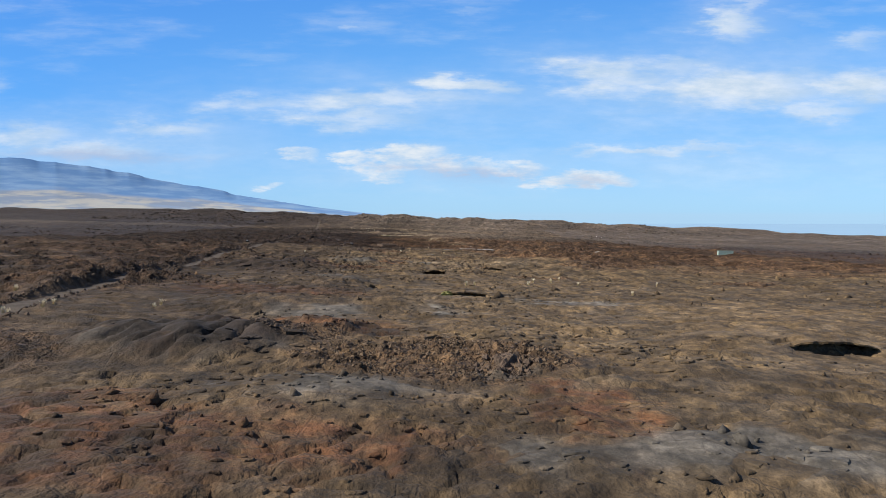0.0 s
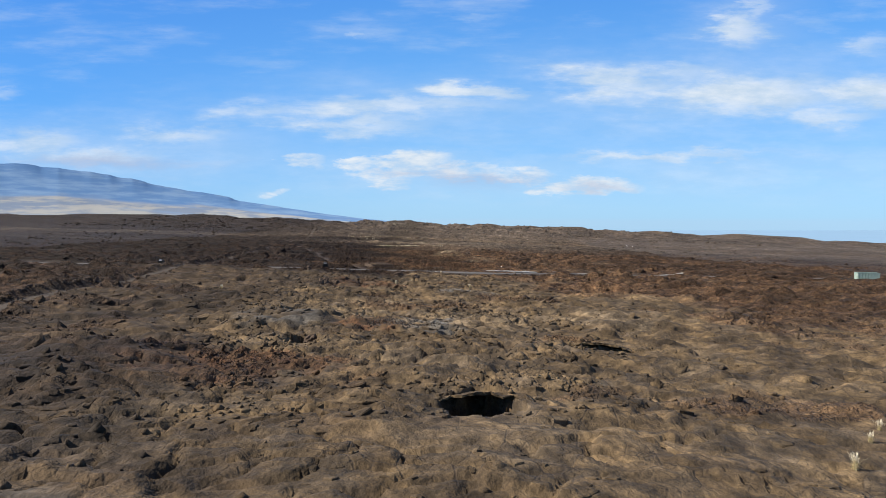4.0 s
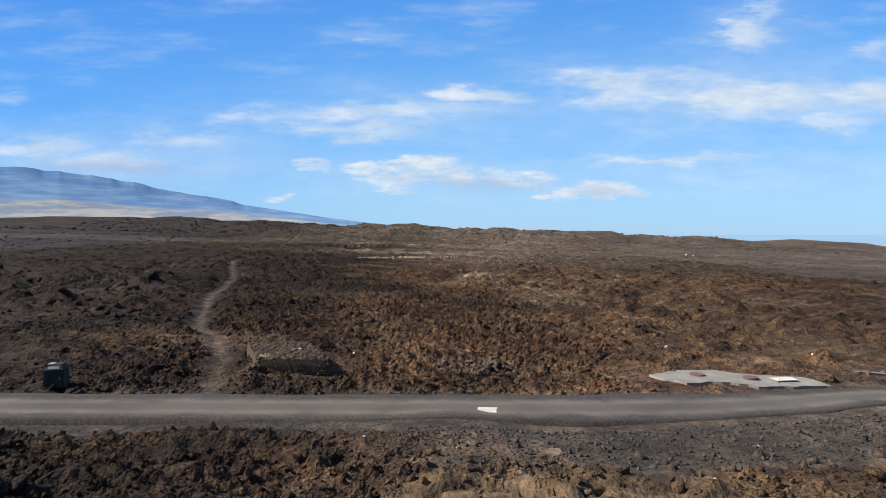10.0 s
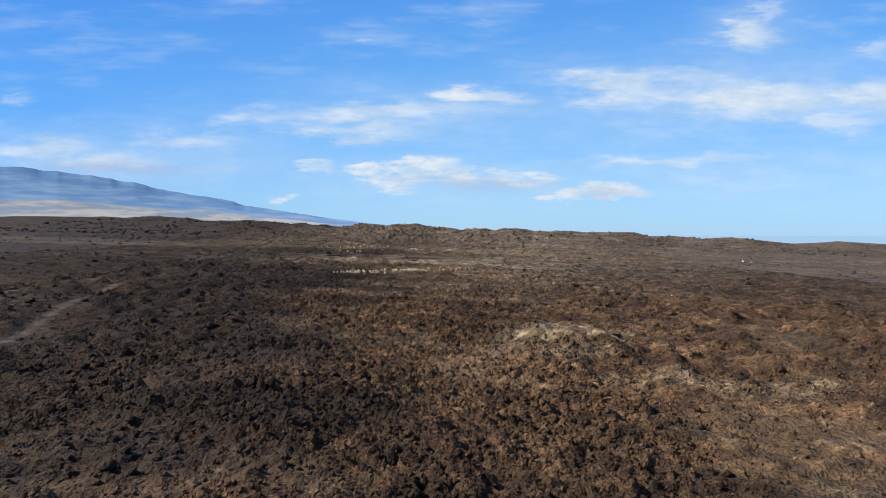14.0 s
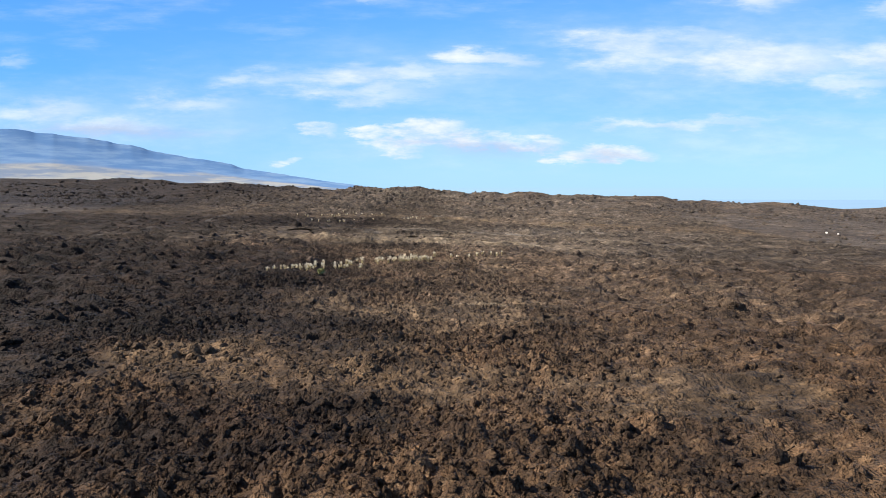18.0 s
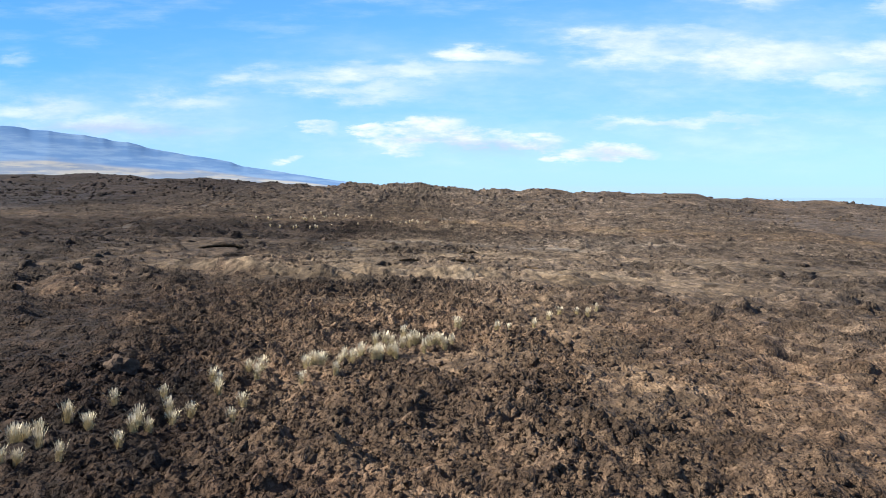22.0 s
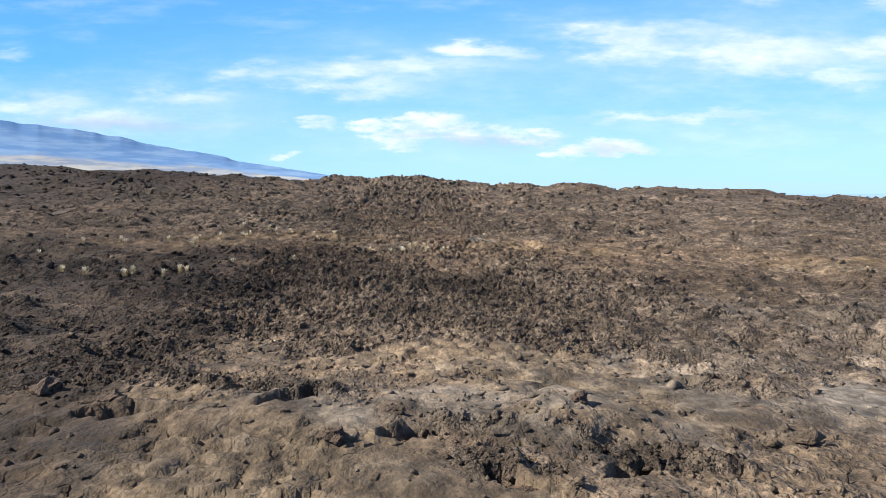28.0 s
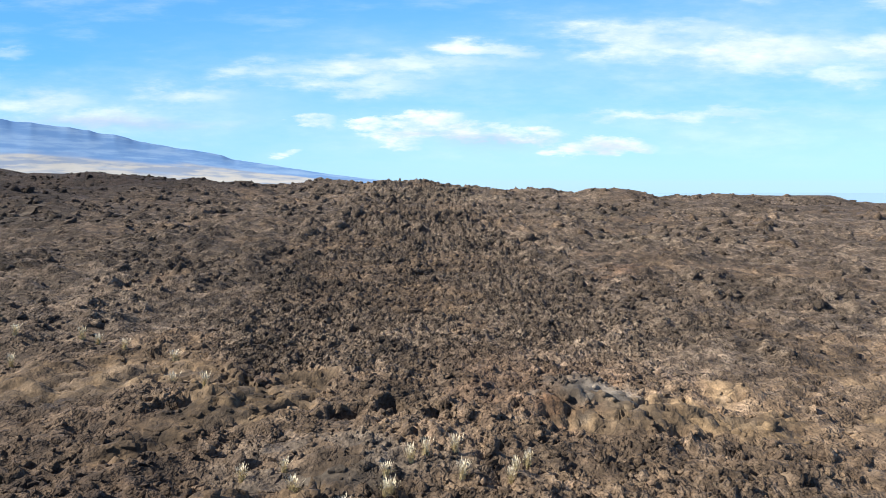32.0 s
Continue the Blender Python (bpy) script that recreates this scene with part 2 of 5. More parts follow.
def ground_material():
    m = Nodes("lava_ground")
    big, mid, fine = m.noise(0.11, 5), m.noise(0.9, 6, 0.62), m.noise(7.0, 5, 0.7)
    grain = m.noise(28.0, 3, 0.7)
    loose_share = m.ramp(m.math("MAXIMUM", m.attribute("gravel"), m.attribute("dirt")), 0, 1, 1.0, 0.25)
    # rough clinker: dark purplish brown to ochre brown
    clinker = m.mix(m.ramp(big, 0.38, 0.62), (0.116, 0.064, 0.032), (0.154, 0.087, 0.043))
    clinker = m.mix(m.ramp(mid, 0.45, 0.72), clinker, (0.190, 0.113, 0.057))
    clinker = m.mix(m.ramp(m.cells(2.6, out="Color"), 0.3, 0.8, 0.55, 1.0), m.mix(1.0, clinker, (0.55, 0.53, 0.53), "MULTIPLY"), clinker)
    clinker = m.mix(m.ramp(m.cells(6.5, out="Color"), 0.45, 0.95, 0, 0.6), clinker, (0.168, 0.108, 0.060))
    # smooth crust: olive brown dust over plates of grey stone
    warp = m.nt.nodes.new("ShaderNodeVectorMath")
    m.link(m.coord, warp.inputs[0])
    m.link(m.nt.nodes.new("ShaderNodeTexNoise").outputs["Color"], warp.inputs[1])
    plates = m.cells(0.55, vector=warp.outputs[0], out="Color")
    crust = m.mix(m.ramp(big, 0.4, 0.6), (0.106, 0.071, 0.036), (0.088, 0.061, 0.033))
    crust = m.mix(m.ramp(mid, 0.42, 0.68), crust, (0.130, 0.089, 0.046))
    crust = m.mix(m.ramp(m.noise(0.42, 5, 0.58), 0.50, 0.64, 0, 0.5), crust, (0.052, 0.036, 0.022))
    crust = m.mix(m.ramp(plates, 0.55, 0.75, 0, 0.35), crust, (0.064, 0.053, 0.041))
    colour = m.mix(m.attribute("clinker"), crust, clinker)
    colour = m.mix(m.ramp(m.noise(0.27, 6, 0.62), 0.46, 0.62, 0.0, 0.35), colour, m.mix(1.0, colour, (0.42, 0.40, 0.40), "MULTIPLY"))
    colour = m.mix(m.math("MULTIPLY", m.attribute("rust"), m.ramp(mid, 0.35, 0.65, 0.15, 0.9)), colour, (0.118, 0.050, 0.021))
    colour = m.mix(m.math("MULTIPLY", m.attribute("tan"), m.ramp(mid, 0.36, 0.58, 0.15, 0.85)), colour, (0.235, 0.178, 0.112))
    colour = m.mix(m.math("MULTIPLY", m.attribute("grey"), m.ramp(plates, 0.28, 0.42, 0.15, 0.9)), colour, m.mix(m.ramp(mid, 0.3, 0.7), (0.084, 0.077, 0.066), (0.122, 0.109, 0.090)))
    colour = m.mix(m.math("MULTIPLY", m.attribute("pale"), m.ramp(m.attribute("clinker"), 0, 1, 0.38, 0.8)), colour, m.mix(m.ramp(mid, 0.35, 0.65), (0.134, 0.109, 0.083), (0.182, 0.151, 0.115)))
    colour = m.mix(m.attribute("dark"), colour, m.mix(0.55, m.mix(1.0, colour, (0.26, 0.22, 0.21), "MULTIPLY"), (0.016, 0.0103, 0.0076)))
    colour = m.mix(m.math("MULTIPLY", m.attribute("gravel"), 0.75), colour, m.mix(m.ramp(fine, 0.35, 0.65), (0.026, 0.022, 0.019), (0.060, 0.052, 0.045)))
    colour = m.mix(m.math("MULTIPLY", m.attribute("dirt"), 0.75), colour, m.mix(mid, (0.080, 0.058, 0.037), (0.122, 0.091, 0.060)))
    # fine dark specks: small shaded pits put into the colour
    colour = m.mix(m.math("MULTIPLY", m.ramp(fine, 0.32, 0.56, 0.75, 0.0), m.ramp(m.attribute("clinker"), 0, 0.8, 0.35, 1.0)), colour, m.mix(1.0, colour, (0.52, 0.50, 0.49), "MULTIPLY"))
    colour = m.mix(m.ramp(grain, 0.5, 0.8, 0.0, 0.4), colour, m.mix(1.0, colour, (1.7, 1.65, 1.6), "MULTIPLY"))
    # dark specks: shaded gaps between the brown lumps, put into the colour
    gap_shade = m.mix(1.0, colour, (0.60, 0.58, 0.58), "MULTIPLY")
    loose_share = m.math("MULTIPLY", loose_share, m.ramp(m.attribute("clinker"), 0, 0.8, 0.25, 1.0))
    colour = m.mix(m.math("MULTIPLY", m.ramp(m.noise(1.5, 8, 0.75), 0.44, 0.58, 0.85, 0.0), m.math("MULTIPLY", loose_share, m.ramp(m.attribute("grey"), 0, 1, 1.0, 0.4))), colour, gap_shade)
    # broad and narrow blotches of tone from noise
    for scale, low, high in ((0.018, 0.82, 1.18), (0.055, 0.80, 1.20), (0.16, 0.74, 1.26), (0.5, 0.62, 1.40), (1.6, 0.66, 1.36)):
        shade = m.ramp(m.noise(scale, 7, 0.66), 0.36, 0.66, low, high)
        tone = m.nt.nodes.new("ShaderNodeCombineColor")
        for slot in range(3):
            m.link(shade, tone.inputs[slot])
        colour = m.mix(1.0, colour, tone.outputs[0], "MULTIPLY")
    # joints in the smooth crust
    rim = m.ramp(m.cells(0.55, "DISTANCE_TO_EDGE", warp.outputs[0]), 0.0, 0.03, 1.0, 0.0)
    rim2 = m.ramp(m.cells(1.5, "DISTANCE_TO_EDGE", warp.outputs[0]), 0.0, 0.06, 1.0, 0.0)
    smooth = m.math("SUBTRACT", 1.0, m.attribute("clinker"))
    joints = m.math("MULTIPLY", m.math("ADD", rim, m.math("MULTIPLY", rim2, 0.5)), m.math("MULTIPLY", smooth, m.ramp(m.noise(0.3, 3), 0.45, 0.6)))
    colour = m.mix(m.math("MULTIPLY", joints, 0.6), colour, (0.030, 0.022, 0.016))
    loose = m.ramp(m.math("MAXIMUM", m.attribute("gravel"), m.attribute("dirt")), 0, 1, 1.0, 0.35)
    strong = m.math("MULTIPLY", m.math("MULTIPLY", loose, m.ramp(m.attribute("grey"), 0, 1, 1.0, 0.5)), m.ramp(m.attribute("clinker"), 0, 1, 0.24, 1.0))
    n = m.bump(m.noise(0.45, 5, 0.58), strong, 2.2)
    n = m.bump(m.math("SUBTRACT", m.noise(2.6, 4, 0.58), m.math("MULTIPLY", joints, 0.4)), strong, 0.45, n)
    drawn = m.nt.nodes.new("ShaderNodeMapping")
    drawn.inputs["Rotation"].default_value, drawn.inputs["Scale"].default_value = (0, 0, radians(32)), (3.2, 0.7, 1.0)
    m.link(warp.outputs[0], drawn.inputs[0])
    ropy = m.math("MULTIPLY", smooth, m.ramp(m.noise(0.22, 4), 0.44, 0.60, 0.0, 0.22))
    n = m.bump(m.noise(1.3, 4, 0.55, drawn.outputs[0], 0.6), ropy, 0.20, n)
    n = m.bump(m.math("ADD", m.cells(5.5), m.noise(9.0, 4, 0.58)), strong, 0.13, n)
    return m.done(colour, 0.95, n)


def stone_material(name, a, b, c):
    m = Nodes(name)
    info = m.nt.nodes.new("ShaderNodeNewGeometry").outputs["Random Per Island"]
    colour = m.mix(info, a, b)
    colour = m.mix(m.ramp(m.noise(6.0, 5, 0.65), 0.45, 0.75), colour, c)
    return m.done(colour, 0.95, m.bump(m.noise(7.0, 4, 0.6), 1.0, 0.14))


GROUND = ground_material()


# ---- ground ----
def ellipse(x, y, cx, cy, rx, ry, turn=0.0, edge=0.45, seed=3):
    """1 inside an uneven patch, 0 outside. The rows of y must ascend."""
    c, s = math.cos(radians(turn)), math.sin(radians(turn))
    far = 2.0 * max(rx, ry)
    lo, hi = np.searchsorted(y, [cy - far, cy + far])
    v = np.zeros(x.shape)
    at = lo + np.flatnonzero(np.abs(x[lo:hi] - cx) < far)
    if len(at):
        xs, ys = x[at], y[at]
        a, b = ((xs - cx) * c + (ys - cy) * s) / rx, (-(xs - cx) * s + (ys - cy) * c) / ry
        d = np.sqrt(a ** 2 + b ** 2) + 0.35 * fbm(xs * 2.2 / rx, ys * 2.2 / rx, seed, 3)
        v[at] = 1 - step(1 - edge, 1 + edge * 0.4, d)
    return v


# smooth domes of crust: x, y, half width, half depth, height
DOMES = [
    (-12.0, 34.8, 5.0, 3.2, 1.3), (-6.5, 39.0, 2.6, 2.0, 0.6), (-4.0, 25.5, 4.5, 2.6, 0.35), (9.0, 19.5, 6.0, 2.4, 0.3), (22.0, 40.0, 6.0, 3.0, 0.5),
    (-9.0, 52.0, 7.0, 5.0, 0.6), (-10.0, 74.0, 5.0, 4.0, 0.5), (-1.0, 53.0, 3.5, 2.5, 0.4), (-13.0, 113.5, 4.6, 3.6, 0.8), (-20.0, 93.0, 7.0, 6.0, 1.0),
    (4.5, 265.0, 4.6, 5.0, 1.5), (-7.0, 491.0, 3.6, 4.5, 1.2), (-31.0, 402.0, 3.0, 2.0, 0.6), (-70.0, 798.0, 11.0, 10.0, 2.4), (-22.0, 750.0, 36.0, 30.0, 1.6),
]
DOMES_BELT = [
    (-21.6, 399.7, 2.5, 1.4, 0.65), (-15.8, 401.6, 2.3, 1.3, 0.6), (-9.0, 401.4, 2.4, 1.4, 0.55), (-4.9, 402.6, 1.9, 1.3, 0.5), (-17.4, 398.3, 1.2, 1.1, 0.45), (1.5, 405.0, 2.8, 1.5, 0.5), (-28.5, 400.5, 2.6, 1.4, 0.6), (7.5, 408.5, 3.6, 1.8, 0.5), (-32.0, 440.0, 2.6, 1.6, 0.8), (-14.0, 431.0, 5.0, 4.0, 0.6), (-27.0, 431.0, 3.0, 2.5, 0.6), (-36.0, 402.0, 3.2, 1.6, 0.6),
    (-36.0, 420.0, 5.0, 3.0, 0.7), (-20.0, 445.0, 4.0, 3.0, 0.4), (-11.0, 447.0, 4.5, 3.0, 0.4), (-10.5, 514.5, 3.0, 2.6, 0.5), (-20.0, 508.0, 4.0, 2.4, 0.4), (-15.0, 497.0, 6.0, 3.0, 0.5), (-28.0, 500.0, 5.0, 3.0, 0.6), (-31.0, 512.0, 5.0, 3.0, 0.5),
]
# far knolls on the skyline
KNOLLS = [
    (-135.0, 640.0, 22.0, 18.0, 3.4), (-112.0, 615.0, 14.0, 10.0, 3.0), (54.0, 774.0, 16.0, 14.0, 3.0), (20.0, 800.0, 14.0, 10.0, 2.0), (95.0, 760.0, 18.0, 12.0, 2.4),
    (135.0, 790.0, 25.0, 14.0, 3.0), (180.0, 740.0, 22.0, 12.0, 2.6), (235.0, 760.0, 30.0, 14.0, 3.2), (290.0, 720.0, 26.0, 14.0, 2.4), (-66.0, 620.0, 4.0, 3.0, 1.6),
    (-180.0, 760.0, 40.0, 20.0, 4.0), (-250.0, 800.0, 50.0, 25.0, 4.5), (350.0, 780.0, 40.0, 20.0, 3.0), (-25.0, 612.0, 18.0, 12.0, 1.2), (-330.0, 860.0, 60.0, 30.0, 5.0),
]
# hollows with broken roofs: x, y, half width, half depth, turn, depth
PITS = [
    (22.9, 37.4, 2.2, 0.55, 4, 1.1), (20.6, 38.6, 0.9, 0.3, 40, 0.5), (3.4, 62.9, 2.0, 0.6, -6, 0.9), (0.8, 89.2, 1.35, 1.2, 0, 1.5), (-8.9, 60.8, 0.8, 0.3, 15, 0.6),
    (-5.4, 68.6, 0.6, 0.9, 50, 0.5), (-0.2, 53.0, 0.75, 0.2, 25, 0.4), (-8.5, 114.4, 0.9, 0.5, 0, 0.8), (-6.3, 119.4, 0.7, 0.5, 0, 0.7), (-0.1, 109.8, 0.8, 0.4, -10, 0.6),
    (10.1, 106.2, 1.6, 0.35, -20, 0.6), (-9.6, 105.3, 0.8, 0.7, 30, 0.8), (-14.3, 313.9, 0.75, 0.7, 20, 0.9), (-38.5, 420.2, 2.6, 1.0, 5, 1.5), (-34.4, 415.4, 1.7, 0.9, 0, 1.5),
    (-29.6, 414.3, 1.2, 0.7, -10, 1.3),
]
PITS_FAR = [
    (-6.5, 415.9, 1.8, 0.5, -4, 0.9), (-13.4, 415.0, 1.5, 0.5, 10, 0.9), (-16.1, 410.2, 0.85, 0.9, 0, 1.5), (0.4, 412.4, 1.6, 0.4, -12, 0.7), (-5.9, 429.4, 1.2, 0.5, 0, 0.8),
    (-22.1, 511.9, 0.8, 0.5, 20, 0.9), (-20.0, 513.0, 0.5, 0.7, 50, 0.8), (-17.5, 512.2, 0.6, 0.4, 0, 0.6), (-15.2, 443.9, 1.3, 0.35, 25, 0.5), (-12.3, 440.4, 0.9, 0.25, -40, 0.5),
    (-8.6, 441.1, 1.1, 0.25, 30, 0.5), (-20.0, 446.0, 1.0, 0.4, 35, 0.6), (-9.2, 473.0, 0.5, 0.4, 0, 0.6), (-30.0, 512.0, 1.2, 0.5, 10, 0.6), (-13.0, 497.0, 1.2, 0.5, 25, 0.8), (-20.5, 495.0, 1.4, 0.5, -10, 0.8),
    (-2.7, 452.9, 0.6, 0.4, 0, 0.9), (-47.7, 443.2, 2.4, 0.6, 0, 1.1), (-43.0, 443.2, 1.1, 0.5, 0, 0.9), (-0.8, 126.0, 1.0, 0.4, 0, 0.7), (-25.9, 444.6, 1.1, 0.5, 0, 0.6),
]
# dusty bright patches: x, y, half width, half depth
TAN = [
    (-16.7, 142.0, 2.5, 1.6), (14.8, 121.0, 4.5, 5.0), (-9.0, 118.0, 3.5, 4.0), (4.0, 266.0, 5.2, 6.5), (10.6, 233.0, 4.5, 2.4), (12.5, 253.0, 7.0, 3.5), (8.0, 276.0, 8.0, 4.0),
    (-4.5, 331.0, 4.0, 0.8), (-21.6, 399.7, 3.8, 2.3), (-15.8, 401.6, 3.4, 2.2), (-9.0, 401.4, 3.6, 2.3), (-4.9, 402.6, 3.0, 2.0), (-17.4, 398.3, 2.2, 1.8), (1.5, 405.0, 3.4, 1.8), (-28.5, 400.5, 3.2, 1.6), (6.0, 408.5, 7.0, 2.4), (-36.0, 402.0, 4.0, 2.0), (-6.8, 128.5, 3.4, 3.4), (3.5, 117.0, 6.0, 6.0), (-32.0, 440.0, 3.0, 2.0), (31.0, 428.0, 22.0, 8.0), (-46.0, 404.0, 6.0, 2.0),
    (-4.0, 430.0, 5.0, 2.5), (-19.0, 436.0, 5.0, 2.0), (-12.0, 452.0, 4.0, 2.0), (-7.2, 491.5, 4.0, 4.6), (32.0, 504.0, 8.0, 3.0), (15.0, 598.0, 8.0, 8.0), (-22.0, 720.0, 34.0, 34.0), (14.0, 640.0, 10.0, 12.0),
]
RUST = [
    (-11.0, 21.0, 9.0, 4.5), (-2.6, 20.0, 4.0, 2.4), (-9.0, 40.0, 6.0, 5.0), (6.0, 24.0, 2.4, 5.0), (-15.0, 62.0, 9.0, 5.0), (-11.0, 96.0, 6.0, 5.0), (-5.5, 113.0, 3.0, 4.0),
    (-10.0, 145.0, 7.0, 5.0), (-14.0, 205.0, 7.0, 6.0), (2.0, 200.0, 12.0, 5.0), (-22.0, 357.0, 5.0, 2.2), (-27.0, 362.0, 4.0, 3.0), (-14.0, 350.0, 6.0, 3.0),
    (18.0, 186.0, 14.0, 3.5), (-12.0, 520.0, 7.0, 9.0), (4.0, 560.0, 6.0, 14.0), (-95.0, 545.0, 16.0, 26.0),
]
GREY = [
    (-12.3, 34.5, 5.2, 3.2), (-4.0, 26.0, 4.6, 2.2), (9.0, 19.5, 6.5, 2.2), (3.4, 30.5, 1.6, 1.8), (-7.0, 47.0, 4.0, 3.0), (1.0, 50.0, 3.0, 2.0), (12.0, 60.0, 6.0, 3.0),
    (-10.0, 75.0, 4.0, 3.0), (-13.0, 113.0, 4.0, 3.0), (-1.5, 113.5, 3.0, 4.0), (3.0, 140.0, 4.0, 3.0), (-24.0, 432.0, 5.0, 3.0), (-9.0, 446.0, 5.0, 4.0), (4.0, 455.0, 10.0, 8.0), (-16.0, 447.0, 5.0, 3.0),
    (-21.5, 506.5, 5.0, 2.0), (-10.0, 515.0, 2.6, 2.6), (24.0, 470.0, 18.0, 16.0), (-45.0, 481.0, 10.0, 4.0),
]
ROAD_X = [-400, -120, -60, -28, -18, -9, 0, 10, 20, 36, 60, 90, 140, 400]
ROAD_Y = [150, 168, 174, 177.6, 179.4, 180.4, 181.2, 183.2, 186.2, 194.5, 203.0, 205.0, 205.0, 200.0]
TRAIL_X = [-13.5, -15.6, -18.7, -21.9, -24.0, -29.5, -33.6, -43.0, -47.0, -53.0]
TRAIL_Y = [183.0, 192.0, 199.6, 205.1, 212.2, 231.4, 253.0, 283.0, 296.0, 318.0]


def road_line(x):
    return sum(np.interp(x + d, ROAD_X, ROAD_Y) for d in (-4, 0, 4)) / 3


def trail_distance(x, y):
    """Distance from the worn foot trail."""
    best = np.full(x.shape, 99.0)
    near = (x > -70) & (x < -5) & (y > 175) & (y < 330)
    xs, ys = x[near], y[near]
    d = np.full(xs.shape, 99.0)
    for i in range(len(TRAIL_X) - 1):
        ax, ay, bx, by = TRAIL_X[i], TRAIL_Y[i], TRAIL_X[i + 1], TRAIL_Y[i + 1]
        t = np.clip(((xs - ax) * (bx - ax) + (ys - ay) * (by - ay)) / ((bx - ax) ** 2 + (by - ay) ** 2), 0, 1)
        d = np.minimum(d, np.hypot(xs - ax - t * (bx - ax), ys - ay - t * (by - ay)))
    best[near] = d
    return best


def old_path_distance(x, y):
    """Signed distance from the straight kerbed path on the uphill side."""
    return (x + 26.4 + (y - 43) * 0.123 + 1.2 * np.sin(y / 45.0)) * 0.992


def clinker_share(x, y):
    """0 on smooth crust, 1 on rough clinker."""
    w = 9 * fbm(x / 22, y / 22, 41, 4)
    wide = fbm(x / 9, y / 9, 47, 4)
    c = step(-4, 4, y - 174 + 0.2 * w + 0.10 * np.clip(-x - 20, 0, 60) + 8 * step(10, 16, x) + 6 * step(6, 12, -x))       # crust up to the road
    c = np.maximum(c, step(-6, 6, x - 26 + 0.35 * (y - 130) + w) * step(100, 135, y))
    c = np.maximum(c, 0.9 * step(-5, 5, -x - 21 - 0.1 * y + w))
    c = c * (1 - step(-5, 5, y - 399 + 0.35 * w))                               # the crust belt
    belt = step(-5, 5, y - 456 + 0.6 * w - 0.25 * np.clip(x, 0, 60) + 0.9 * np.clip(-x - 21, 0, 16))
    c = np.maximum(c, belt)
    c = c * (1 - 0.15 * step(-4, 4, y - 503 + 0.3 * w) * (1 - step(-5, 5, y - 520 + 0.5 * w)))
    c = c * (1 - 0.35 * step(-5, 5, y - 488 + 0.5 * w) * (1 - step(-5, 5, y - 520 + 0.5 * w)))
    c = np.maximum(c, 0.6 * step(22, 45, np.abs(x - lean(y))) * (y > 395))
    c = np.clip(c + 0.55 * step(0.0, 0.4, fbm(x / 3.2, y / 2.2, 54, 4)) * step(403, 406, y) * (1 - step(430, 438, y)) + 0.8 * step(0.32, 0.6, fbm(x / 7, y / 4, 53, 4)) * (y > 408) * (y < 470) + np.where(y < 172, 0.55, np.where(y > 403, 0.35, 0.75)) * step(0.15, 0.55, wide - 0.2 * (y < 172)) * (y < 470) * (y > 90) - 0.5 * step(0.35, 0.7, -wide), 0, 1)
    return c


